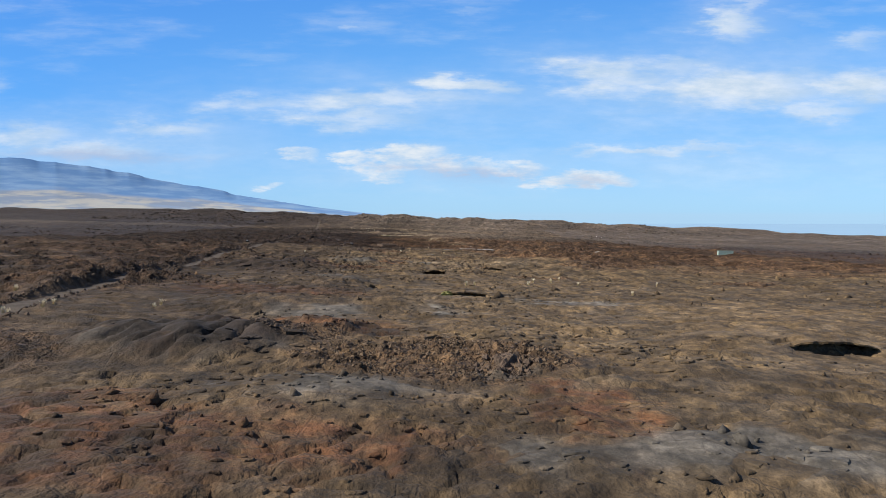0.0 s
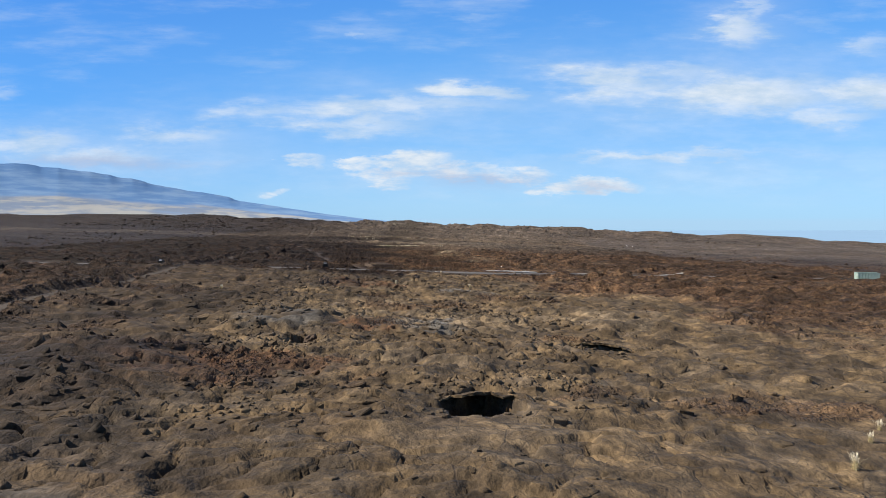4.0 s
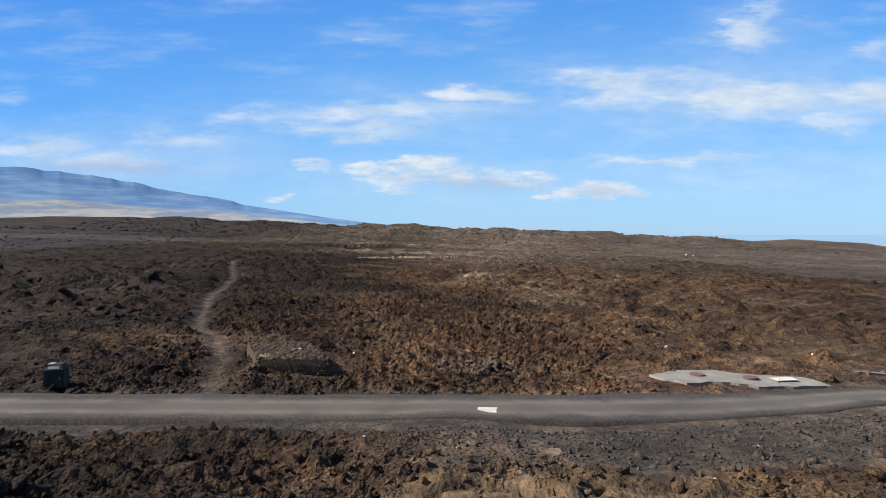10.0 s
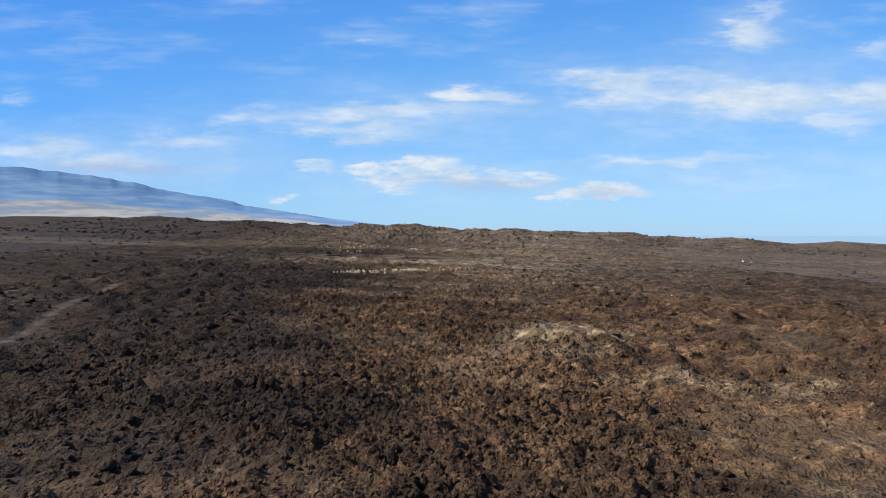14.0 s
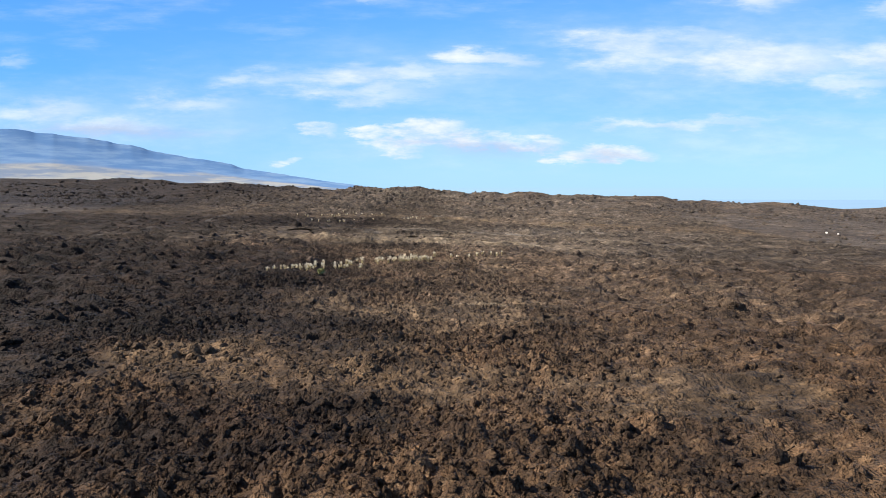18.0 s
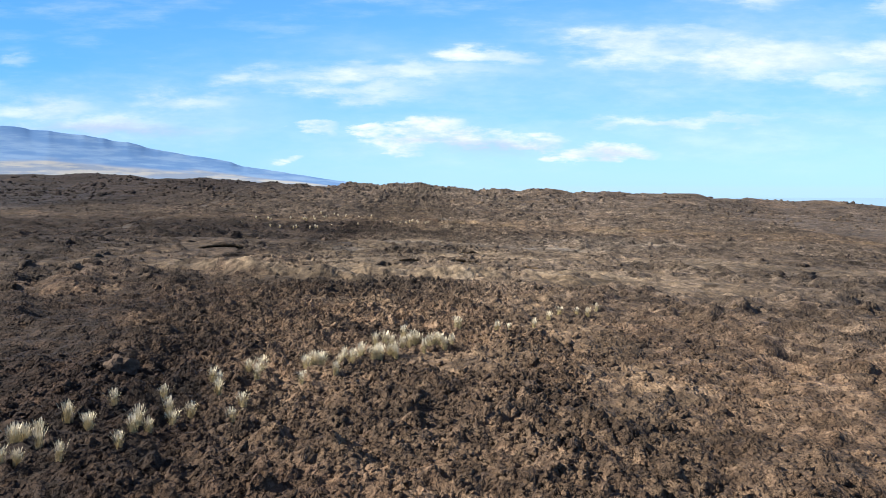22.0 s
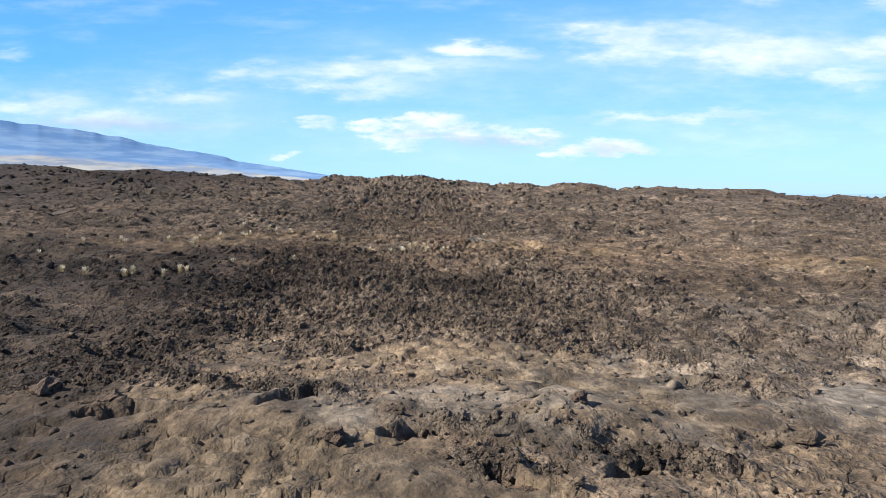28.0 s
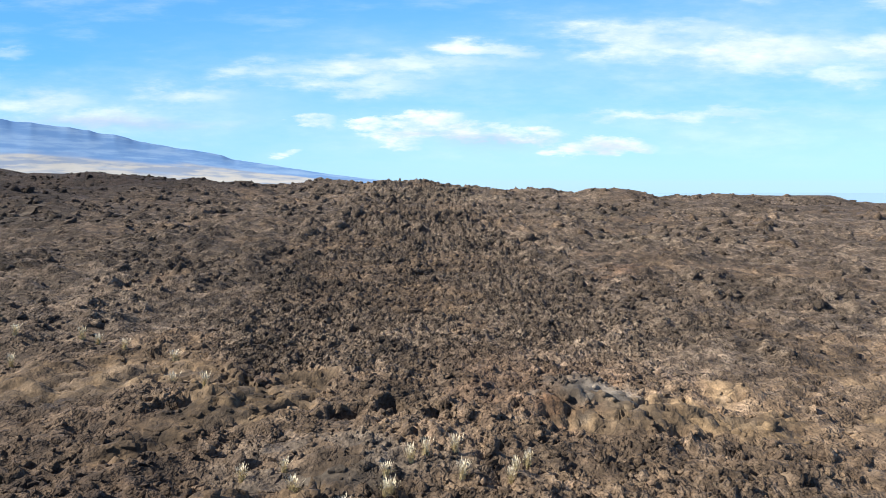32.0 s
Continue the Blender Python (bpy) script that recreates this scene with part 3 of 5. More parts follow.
def build_ground_fields(x, y):
    c = clinker_share(x, y)
    fields = {}
    z = base(x, y)
    z = z + 0.35 * fbm(x / 14, y / 14, 5, 3) + 0.9 * fbm(x / 60, y / 60, 6, 2) * step(25, 120, np.abs(x - lean(y)))
    far = step(560, 700, y)
    z = z + far * (2.4 * np.abs(fbm(x / 55, y / 40, 8, 4)) - 0.7 + 0.9 * fbm(x / 13, y / 16, 10, 3) + 1.3 * np.clip(np.abs(fbm(x / 24, y / 24, 14, 3)) - 0.35, 0, 1) + 0.6 * fbm(x / 5, y / 7, 16, 3)) + step(150, 500, np.abs(x)) * 2.0 * fbm(x / 70, y / 70, 9, 3)
    for cx, cy, rx, ry, h in DOMES + DOMES_BELT + KNOLLS:
        lo, hi = np.searchsorted(y, [cy - 2.2 * ry, cy + 2.2 * ry])
        at = lo + np.flatnonzero(np.abs(x[lo:hi] - cx) < 2.2 * rx)
        xs, ys = x[at], y[at]
        d = ((xs - cx) / rx) ** 2 + ((ys - cy) / ry) ** 2
        z[at] += h * np.exp(-d * d * 0.7) * (1 + 0.25 * fbm(xs * 3 / rx, ys * 3 / rx, 12, 2))
    # masks
    patch = lambda rows, seed: np.clip(sum(ellipse(x, y, *row, seed=seed + i) for i, row in enumerate(rows)), 0, 1)
    fields["tan"], fields["rust"], fields["grey"] = patch(TAN, 60), 0.8 * patch(RUST, 90), patch(GREY, 120)
    fields["tan"] = fields["tan"] * (1 - 0.5 * (1 - step(180, 210, y)))
    fields["tan"] = fields["tan"] * (1 - 0.55 * step(412, 420, y) * (1 - step(462, 475, y)))
    belt = step(394, 397, y) * (1 - step(411, 416, y))
    fields["tan"] = fields["tan"] * (1 - belt * (0.68 - 0.4 * step(-0.05, 0.3, fbm(x / 3.5, y / 2.2, 55, 3))))
    fields["rust"] = np.clip(fields["rust"] * (1 + 0.45 * (1 - step(50, 70, y))), 0, 1)
    c = c * (1 - 0.9 * ellipse(x, y, -12, 35, 6, 4))
    c = np.maximum(c, 0.55 * ellipse(x, y, 1.0, 32.5, 7.0, 5.0, 0, 0.6, 31))
    c = np.maximum(c, 0.4 * ellipse(x, y, -6.5, 37.5, 2.6, 2.0, 0, 0.6, 33))
    crust = np.clip(ellipse(x, y, -4, 25.5, 4.8, 2.4) + ellipse(x, y, 9, 19.5, 6, 2.2) + sum(ellipse(x, y, *row[:4], seed=60 + i) for i, row in enumerate(TAN) if 395 < row[1] < 445), 0, 1)
    c = c * (1 - 0.85 * crust) * (1 - 0.7 * ellipse(x, y, 4.5, 264.5, 5.2, 3.6, 0, 0.4, 37))
    dark = ellipse(x, y, -12.5, 34.8, 5.6, 3.8, 0, 0.5, 34) * 0.6 + ellipse(x, y, -20, 93, 11, 9, 0, 0.6, 35) * 0.6 + ellipse(x, y, -17, 168, 9, 5, 0, 0.6, 36) * 0.3 + ellipse(x, y, -34, 499, 11, 14, 0, 0.6, 38) * 0.5
    # uphill side darkened in broad uneven patches: dark lava, plus shade put into colour
    wander = 12 * fbm(x / 25, y / 25, 49, 3)
    amount = np.interp(y + wander, [0, 60, 90, 135, 190, 215, 355, 380, 392, 420, 440, 480, 530, 575, 900], [0.60, 0.62, 0.65, 0.62, 0.85, 1.0, 0.95, 0.80, 0.45, 0.45, 0.80, 0.70, 0.15, 0.05, 0.02])
    amount = amount + 0.85 * step(40, 140, lean(y) - x) * step(520, 570, y)
    shift = 6 * step(200, 225, y) * (1 - step(268, 288, y)) - 1 * step(280, 295, y) * (1 - step(300, 320, y)) + 2 * step(150, 162, y) * (1 - step(178, 184, y)) - 6 * step(385, 410, y) * (1 - step(418, 432, y))
    uphill = step(-5, 15, 12 * fbm(x / 11, y / 11, 45, 4) - (x - lean(y) - shift))
    far_mix = 1 - 0.15 * step(25, 70, np.abs(x - lean(y))) * step(-0.3, 0.5, fbm(x / 38, y / 30, 46, 4))
    dark = dark + amount * uphill * far_mix + 0.3 * step(50, 200, x - lean(y)) * step(150, 260, y) * step(-0.4, 0.4, fbm(x / 45, y / 30, 48, 4))
    dark = dark + 0.7 * ellipse(x, y, -0.4, 190.5, 2.9, 2.4, 0, 0.5, 44) + 0.6 * ellipse(x, y, -17, 20, 9, 6, 0, 0.7, 43)
    dark = dark + 0.4 * ellipse(x, y, -42, 480, 26, 10, 0, 0.6, 39)
    dark = dark + 0.40 * step(22, 75, np.abs(x - lean(y))) * step(160, 200, y) * (1 - step(400, 520, y))
    dark = dark + 0.35 * step(20, 60, lean(y) - x) * step(395, 430, y)
    dark = np.clip(dark, 0, 0.95)
    # rough clinker relief
    near = np.abs(x - lean(y)) < 120
    rough = np.zeros(x.shape)
    xs, ys = x[near], y[near]
    wx, wy = xs + 0.30 * fbm(xs * 1.6, ys * 1.6, 71, 2), ys + 0.30 * fbm(xs * 1.6, ys * 1.6, 73, 2)
    f1, f2, cell, dx, dy = worley(wx / 0.85, wy / 0.85, 201)
    g1, g2, gcell, gx, gy = worley(wx / 0.42 + 3.3, wy / 0.42, 205)
    pack, small = np.clip(1.7 * (f2 - f1), 0, 1) ** 0.7, np.clip(1.9 * (g2 - g1), 0, 1) ** 0.7
    off = np.abs(xs - lean(ys))
    lump = (0.10 + 0.4 * cell + 0.7 * (cell > 0.85)) * pack * 0.22 * (1 - step(18, 40, off)) + (0.15 + 1.2 * gcell) * small * 0.27 * (1 - step(11, 24, off)) + 0.10 * dx * (cell - 0.4)
    lump = lump + 0.20 * fbm(xs / 2.6, ys / 2.6, 75, 3) + 0.12 * (np.abs(fbm(xs / 0.8, ys / 0.8, 78, 2)))
    away = np.clip(step(10, 30, np.abs(xs - lean(ys))) + step(540, 600, ys), 0, 1)
    k1, k2, kcell, kx, ky = worley(wx / 2.1 + 7.7, wy / 2.1, 221)
    heap = np.clip(1.6 * (k2 - k1), 0, 1) ** 0.6 * (0.15 + kcell * kcell)
    rough[near] = lump - 0.12 + away * (0.4 * fbm(xs / 4.5, ys / 4.5, 161, 3) + 0.75 * heap)
    # plates of crust: tilted, with open joints
    plate = np.zeros(x.shape)
    px, py = xs + 0.9 * fbm(xs / 3.0, ys / 3.0, 81, 3), ys + 0.9 * fbm(xs / 3.0, ys / 3.0, 84, 3)
    f1, f2, cell, dx, dy = worley(px / 2.5, py / 1.8, 211)
    joint = np.clip(1.3 - (f2 - f1) / 0.075, 0, 1) * step(0.45, 0.6, vnoise(xs / 5, ys / 5, 88) * 0.5 + 0.5 + 0.2 * cell)
    slab = (cell - 0.5) * 0.26 + ((cell * 7.3) % 1 - 0.5) * 0.34 * dx + ((cell * 13.7) % 1 - 0.5) * 0.4 * dy
    h1, h2, hcell, hx, hy = worley(px / 1.1, py / 0.8, 215)
    chips = step(0.15, 0.5, vnoise(xs / 4.0 + 40, ys / 3.0, 91) + 0.55 * step(80, 105, ys))
    slab = slab * (0.35 + 0.65 * step(-0.2, 0.4, vnoise(xs / 11, ys / 11, 89))) - 0.42 * joint + chips * ((hcell - 0.5) * 0.16 + 0.18 * hx * (hcell - 0.3) - 0.12 * np.clip(1 - (h2 - h1) / 0.1, 0, 1))
    seam = np.clip(1.25 - np.abs(fbm(xs / 3.4, ys / 2.2, 151, 3)) / 0.07, 0, 1) + 0.7 * np.clip(1.25 - np.abs(fbm(xs / 1.5 + 9, ys / 1.0, 155, 2)) / 0.09, 0, 1) * step(-0.1, 0.4, vnoise(xs / 7, ys / 7, 157))
    slab = slab - 0.20 * np.clip(seam, 0, 1.3) * step(-0.35, 0.25, vnoise(xs / 9, ys / 9, 159))
    # billows with sharp creases between them
    billow = 0.50 * np.abs(fbm(px / 3.6, py / 2.5, 171, 2)) + 0.22 * np.abs(fbm(px / 1.25, py / 0.9, 175, 2))
    slab = slab + (billow - 0.18) * (0.45 + 0.65 * step(75, 100, ys) - 0.85 * step(404, 412, ys) * (1 - step(466, 480, ys)))
    gentle = 0.5 + 0.3 * step(75, 100, ys) - 0.1 * step(395, 405, ys) + 0.5 * step(474, 486, ys)
    plate[near] = gentle * slab + 0.13 * small * (0.3 + gcell) * step(0.0, 0.45, 0.35 * step(80, 105, ys) + fbm(xs / 4.5, ys / 3.5, 163, 3)) + 0.06 * fbm(xs / 1.3, ys / 1.0, 97, 3)
    # cracks that run over the big dome
    crack = ellipse(x, y, -12, 34.8, 5.2, 3.6, seed=130) * np.clip(1 - np.abs(np.sin((x - 0.55 * y + 1.1 * vnoise(x / 1.5, y / 1.5, 98)) * 1.9)) / 0.42, 0, 1)
    plate = plate * (1 - 0.6 * fields["grey"]) - 0.38 * crack
    pits = np.zeros(x.shape)
    rim = np.zeros(x.shape)
    for cx, cy, rx, ry, turn, depth in PITS + PITS_FAR:
        p = ellipse(x, y, cx, cy, rx * 1.15, ry * 1.3, turn, 0.15, 140)
        q = ellipse(x, y, cx + 0.2, cy + 0.7 * ry, rx * 1.5, ry * 1.9, turn, 0.5, 141)
        pits, rim = pits + 1.3 * depth * p, rim + 0.10 * q * (1 - p)
    open_front = sum(ellipse(x, y, cx, cy - ry - 0.9, rx * 1.5, ry + 1.9, 0, 0.5, 142) for cx, cy, rx, ry, turn, depth in PITS + PITS_FAR if rx >= 0.8)
    kerb_d = old_path_distance(x, y)
    on_path = (y < 640) & (y > 0)
    path_flat = on_path * (1 - step(1.0, 1.5, np.abs(kerb_d)))
    road_d = y - road_line(x)
    road_flat = 1 - step(2.6, 4.2, np.abs(road_d + 0.4))
    verge = (1 - step(1.0, 3.0, np.abs(road_d + 4.6 + 0.8 * fbm(x / 4, y / 4, 99, 3)) - 1.6 - 0.08 * np.clip(x, 0, 15))) * step(-9, 1, x) * (1 - step(24, 34, x))
    trail_d = trail_distance(x, y) + 0.25 * fbm(x / 1.5, y / 1.5, 101, 2)
    trail = 0.75 * (1 - step(0.15, 0.6, trail_d))
    trail_calm = 1 - step(0.5, 1.7, trail_d)
    pads = ellipse(x, y, 13.5, 189.3, 7.5, 4.2, 0, 0.3) + ellipse(x, y, 37, 199.4, 19, 4.0, 24, 0.3) + ellipse(x, y, -10.8, 190.0, 3.2, 4.4, 10, 0.3)
    calm = np.clip(road_flat + path_flat + 0.9 * trail_calm + 0.95 * verge + pads + 0.8 * open_front, 0, 1)
    shape = c * rough * 1.3 + (1 - c) * plate
    z = z + shape * (1 - calm) - pits + rim - 0.28 * path_flat - 0.10 * trail - 0.15 * road_flat
    z = z + 0.55 * on_path * np.exp(-((np.abs(kerb_d) - 1.9) / 0.45) ** 2) * np.where(kerb_d > 0, 0.35, 0.9) * (0.6 + 0.5 * vnoise(x / 1.2, y / 1.2, 103))
    fields["grey"] = fields["grey"] * (1 - 0.6 * c)
    fields["clinker"], fields["dark"] = c, dark
    fields["pale"] = (0.45 * step(290, 350, y + 14 * fbm(x / 20, y / 20, 173, 3)) + 0.5 * step(372, 415, y + 14 * fbm(x / 30, y / 30, 171, 3))) 
    fields["pale"] = fields["pale"] * (1 - 0.65 * (1 - c) * step(474, 488, y))
    fields["gravel"] = np.clip(road_flat + verge, 0, 1)
    fields["dirt"] = np.clip(trail + 0.45 * path_flat, 0, 1)
    return z, fields


def spread(first, start, growth, end):
    out, s = [start], first
    while out[-1] < end:
        s *= growth
        out.append(out[-1] + s)
    return out


def build_ground():
    half = list(np.arange(0, 11, 0.18))
    half = half + spread(0.18, half[-1] + 0.18, 1.024, 50)
    half = half + spread(half[-1] - half[-2], half[-1] + 1.2, 1.10, 3600)
    us = np.array([-v for v in reversed(half[1:])] + half)
    ys = list(np.arange(13, 536, 0.24))
    ys = [-v for v in reversed(spread(0.3, -12.7, 1.12, 220))] + ys + spread(0.24, ys[-1] + 0.24, 1.016, 830) + spread(4.0, 838.0, 1.12, 4800)
    ys = np.array(ys)
    u, y = np.meshgrid(us, ys)
    x = u + lean(y)
    z, fields = build_ground_fields(x.ravel(), y.ravel())
    n, k = len(ys), len(us)
    mesh = bpy.data.meshes.new("ground")
    co = np.stack([x.ravel(), y.ravel(), z], 1)
    i = np.arange((n - 1) * k).reshape(n - 1, k)[:, :-1].ravel()
    quads = np.stack([i, i + 1, i + k + 1, i + k], 1)
    mesh.vertices.add(len(co))
    mesh.vertices.foreach_set("co", co.ravel())
    mesh.loops.add(quads.size)
    mesh.loops.foreach_set("vertex_index", quads.ravel())
    mesh.polygons.add(len(quads))
    mesh.polygons.foreach_set("loop_start", np.arange(0, quads.size, 4))
    mesh.update()
    for name, values in fields.items():
        mesh.attributes.new(name, "FLOAT", "POINT").data.foreach_set("value", values.astype(np.float32))
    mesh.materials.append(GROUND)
    ground = tagged(new("ground", mesh), "old brown lava field of rough clinker and cracked smooth crust", "ground", kind="structure")
    return ground, us, ys, z.reshape(n, k), {name: v.reshape(n, k) for name, v in fields.items()}


ground, GRID_U, GRID_Y, GRID_Z, FIELDS = build_ground()
GRID_C, GRID_D = FIELDS["clinker"], FIELDS["dark"]


def height(x, y):
    """Height of the built ground."""
    u = x - float(lean(y))
    i = int(np.clip(np.searchsorted(GRID_U, u) - 1, 0, len(GRID_U) - 2))
    j = int(np.clip(np.searchsorted(GRID_Y, y) - 1, 0, len(GRID_Y) - 2))
    a, b = (u - GRID_U[i]) / (GRID_U[i + 1] - GRID_U[i]), (y - GRID_Y[j]) / (GRID_Y[j + 1] - GRID_Y[j])
    q = GRID_Z[j:j + 2, i:i + 2]
    return float((q[0, 0] * (1 - a) + q[0, 1] * a) * (1 - b) + (q[1, 0] * (1 - a) + q[1, 1] * a) * b)


# ---- far mountain and sea ----
def mountain_material():
    m = Nodes("hazed_slope")
    m.bsdf.inputs["Specular IOR Level"].default_value = 0.0
    streak = m.nt.nodes.new("ShaderNodeMapping")
    streak.inputs["Scale"].default_value = (1, 1, 7)
    m.link(m.coord, streak.inputs[0])
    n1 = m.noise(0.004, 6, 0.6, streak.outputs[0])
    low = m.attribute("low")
    # distance haze is mixed into these colours: blue upper slope, paled grassland
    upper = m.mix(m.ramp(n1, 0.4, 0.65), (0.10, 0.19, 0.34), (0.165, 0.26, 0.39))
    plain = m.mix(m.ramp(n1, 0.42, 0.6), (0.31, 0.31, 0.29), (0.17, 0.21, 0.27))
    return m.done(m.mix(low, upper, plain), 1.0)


def build_mountain():
    # ridge height above the level of the eye, by bearing from the middle of the flight
    bear = [-75, -60, -50, -40, -32.84, -29.5, -25.8, -21.9, -17.6, -13.2, -8.7, -6.5, -3.0, 0.0]
    rise = [0.23, 0.165, 0.128, 0.102, 0.0840, 0.0785, 0.0650, 0.0490, 0.0333, 0.0190, 0.0068, 0.0020, -0.004, -0.012]
    cx, cy = -5.0, 215.0
    a = np.radians(np.arange(-75, 0.01, 0.12))
    v = np.linspace(0, 1, 40)
    A, Vv = np.meshgrid(a, v)
    crest = np.interp(np.degrees(A), bear, rise)
    crest = crest + 0.0016 * fbm(np.degrees(A) / 1.6, Vv * 0 + 3, 301, 4) * step(-0.002, 0.03, crest) * Vv ** 8
    foot = -0.016
    rng = 3600 + 1050 * Vv
    gully = 0.0003 * fbm(np.degrees(A) / 1.1 + Vv * 1.5, Vv * 2.5, 305, 4) * np.sin(Vv * math.pi)
    rise_here = foot + (crest - foot) * (0.62 * Vv + 0.38 * Vv ** 2) + gully
    X, Y = cx + rng * np.sin(A), cy + rng * np.cos(A)
    Z = -1.7 + rise_here * rng * np.cos(A)
    n, k = A.shape
    i = np.arange((n - 1) * k).reshape(n - 1, k)[:, :-1].ravel()
    mesh = bpy.data.meshes.new("mountain")
    mesh.from_pydata(np.stack([X.ravel(), Y.ravel(), Z.ravel()], 1).tolist(), [], np.stack([i, i + 1, i + k + 1, i + k], 1).tolist())
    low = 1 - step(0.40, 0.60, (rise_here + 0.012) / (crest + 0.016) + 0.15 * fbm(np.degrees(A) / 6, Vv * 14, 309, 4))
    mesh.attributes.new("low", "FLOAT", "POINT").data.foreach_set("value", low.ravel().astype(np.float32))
    mesh.polygons.foreach_set("use_smooth", np.ones(len(mesh.polygons), bool))
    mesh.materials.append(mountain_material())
    return tagged(new("backdrop", mesh), "volcano slope in painted haze blue over pale dry grassland", "mountain", kind="structure")


build_mountain()


def build_sea():
    bm = bmesh.new()
    for p in ((700, -900, -48), (3900, -900, -48), (3900, 2900, -48), (700, 2900, -48)):
        bm.verts.new(p)
    bm.faces.new(bm.verts)
    mesh = bpy.data.meshes.new("water")
    bm.to_mesh(mesh)
    bm.free()
    m = Nodes("sea")
    m.bsdf.inputs["Specular IOR Level"].default_value = 0.0
    # haze is put into the sea's colour, paled to meet the low sky
    mesh.materials.append(m.done(m.mix(m.noise(0.01, 4), (0.185, 0.295, 0.405), (0.20, 0.31, 0.42)), 1.0, m.bump(m.noise(0.3, 4), 0.3, 0.5)))
    return tagged(new("water", mesh), "calm blue sea beyond the lava shore", "sea", kind="structure")


build_sea()


# ---- stones ----
def sample(grid, x, y):
    """Values of a ground grid at many places."""
    u = x - lean(y)
    i = np.clip(np.searchsorted(GRID_U, u) - 1, 0, len(GRID_U) - 2)
    j = np.clip(np.searchsorted(GRID_Y, y) - 1, 0, len(GRID_Y) - 2)
    a, b = (u - GRID_U[i]) / (GRID_U[i + 1] - GRID_U[i]), (y - GRID_Y[j]) / (GRID_Y[j + 1] - GRID_Y[j])
    return (grid[j, i] * (1 - a) + grid[j, i + 1] * a) * (1 - b) + (grid[j + 1, i] * (1 - a) + grid[j + 1, i + 1] * a) * b


def ball(level=1):
    bm = bmesh.new()
    bmesh.ops.create_icosphere(bm, subdivisions=level, radius=1.0)
    v = np.array([q.co[:] for q in bm.verts])
    f = np.array([[q.index for q in face.verts] for face in bm.faces])
    bm.free()
    return v, f


BALL_V, BALL_F = ball()
CHIP_V = np.array([(1, 0, 0), (-1, 0, 0), (0, 1, 0), (0, -1, 0), (0, 0, 1), (0, 0, -1)], float)
CHIP_F = np.array([(0, 2, 4), (2, 1, 4), (1, 3, 4), (3, 0, 4), (2, 0, 5), (1, 2, 5), (3, 1, 5), (0, 3, 5)])


def stone_mesh(name, places, sizes, rng, material, squash=0.62, jag=0.38, chip=False, flat=True):
    """Many angular stones in one mesh: places (n, 3), sizes (n)."""
    n = len(places)
    shape, faces = (CHIP_V, CHIP_F) if chip else (BALL_V, BALL_F)
    k = len(shape)
    v = np.repeat(shape[None], n, 0) * (1 + jag * rng.uniform(-1, 1, (n, k, 1))) + (0.28 * rng.uniform(-1, 1, (n, k, 3)) if chip else 0)
    v = v * np.stack([np.ones(n), rng.uniform(0.6, 1.0, n), rng.uniform(0.75, 1.25, n) * squash], 1)[:, None]
    tip, turn = rng.normal(0, 0.45, n), rng.uniform(0, 2 * math.pi, n)
    c, s = np.cos(tip)[:, None], np.sin(tip)[:, None]
    v = np.stack([v[..., 0] * c - v[..., 2] * s, v[..., 1], v[..., 0] * s + v[..., 2] * c], -1)
    c, s = np.cos(turn)[:, None], np.sin(turn)[:, None]
    v = np.stack([v[..., 0] * c - v[..., 1] * s, v[..., 0] * s + v[..., 1] * c, v[..., 2]], -1)
    v = v * sizes[:, None, None] + places[:, None]
    f = (faces[None] + (np.arange(n) * k)[:, None, None]).reshape(-1, 3)
    mesh = bpy.data.meshes.new(name)
    mesh.vertices.add(n * k)
    mesh.vertices.foreach_set("co", v.ravel())
    mesh.loops.add(f.size)
    mesh.loops.foreach_set("vertex_index", f.ravel())
    mesh.polygons.add(len(f))
    mesh.polygons.foreach_set("loop_start", np.arange(0, f.size, 3))
    mesh.update()
    if material is GROUND:
        for key, grid in FIELDS.items():
            mesh.attributes.new(key, "FLOAT", "POINT").data.foreach_set("value", np.repeat(np.clip(sample(grid, places[:, 0], places[:, 1]) + (rng.uniform(-0.25, 0.28, n) if key == "dark" else 0), 0, 1), k).astype(np.float32))
    if flat:
        mesh.shade_flat()
    mesh.materials.append(material)
    return mesh


CLINKER = stone_material("clinker_stone", (0.080, 0.055, 0.035), (0.118, 0.081, 0.050), (0.140, 0.098, 0.061))
DARK_STONE = stone_material("dark_stone", (0.050, 0.035, 0.026), (0.084, 0.057, 0.039), (0.115, 0.083, 0.056))
GRAVEL_STONE = stone_material("gravel_stone", (0.022, 0.019, 0.017), (0.056, 0.049, 0.043), (0.105, 0.094, 0.083))
CORAL = stone_material("coral_stone", (0.62, 0.58, 0.50), (0.75, 0.71, 0.64), (0.5, 0.45, 0.38))


def scatter(name, label, count, y0, y1, rng, pick, sizes, material, near=16.0, tail=22.0, sink=0.15, chip=False):
    y = rng.uniform(y0, y1, count)
    u = np.where(rng.random(count) < 0.55, rng.uniform(-near, near, count), rng.exponential(tail, count) * rng.choice([-1, 1], count))
    x = u + lean(y)
    keep = (rng.random(count) < pick(x, y)) & (np.abs(u) < 110)
    x, y = x[keep], y[keep]
    s = sizes(rng.random(len(x)))
    z = sample(GRID_Z, x, y) + s * sink
    return tagged(new(name, stone_mesh(name, np.stack([x, y, z], 1), s, rng, material, chip=chip, squash=0.8 if chip else 0.62, flat=not chip)), label, "stones", kind="stuff")


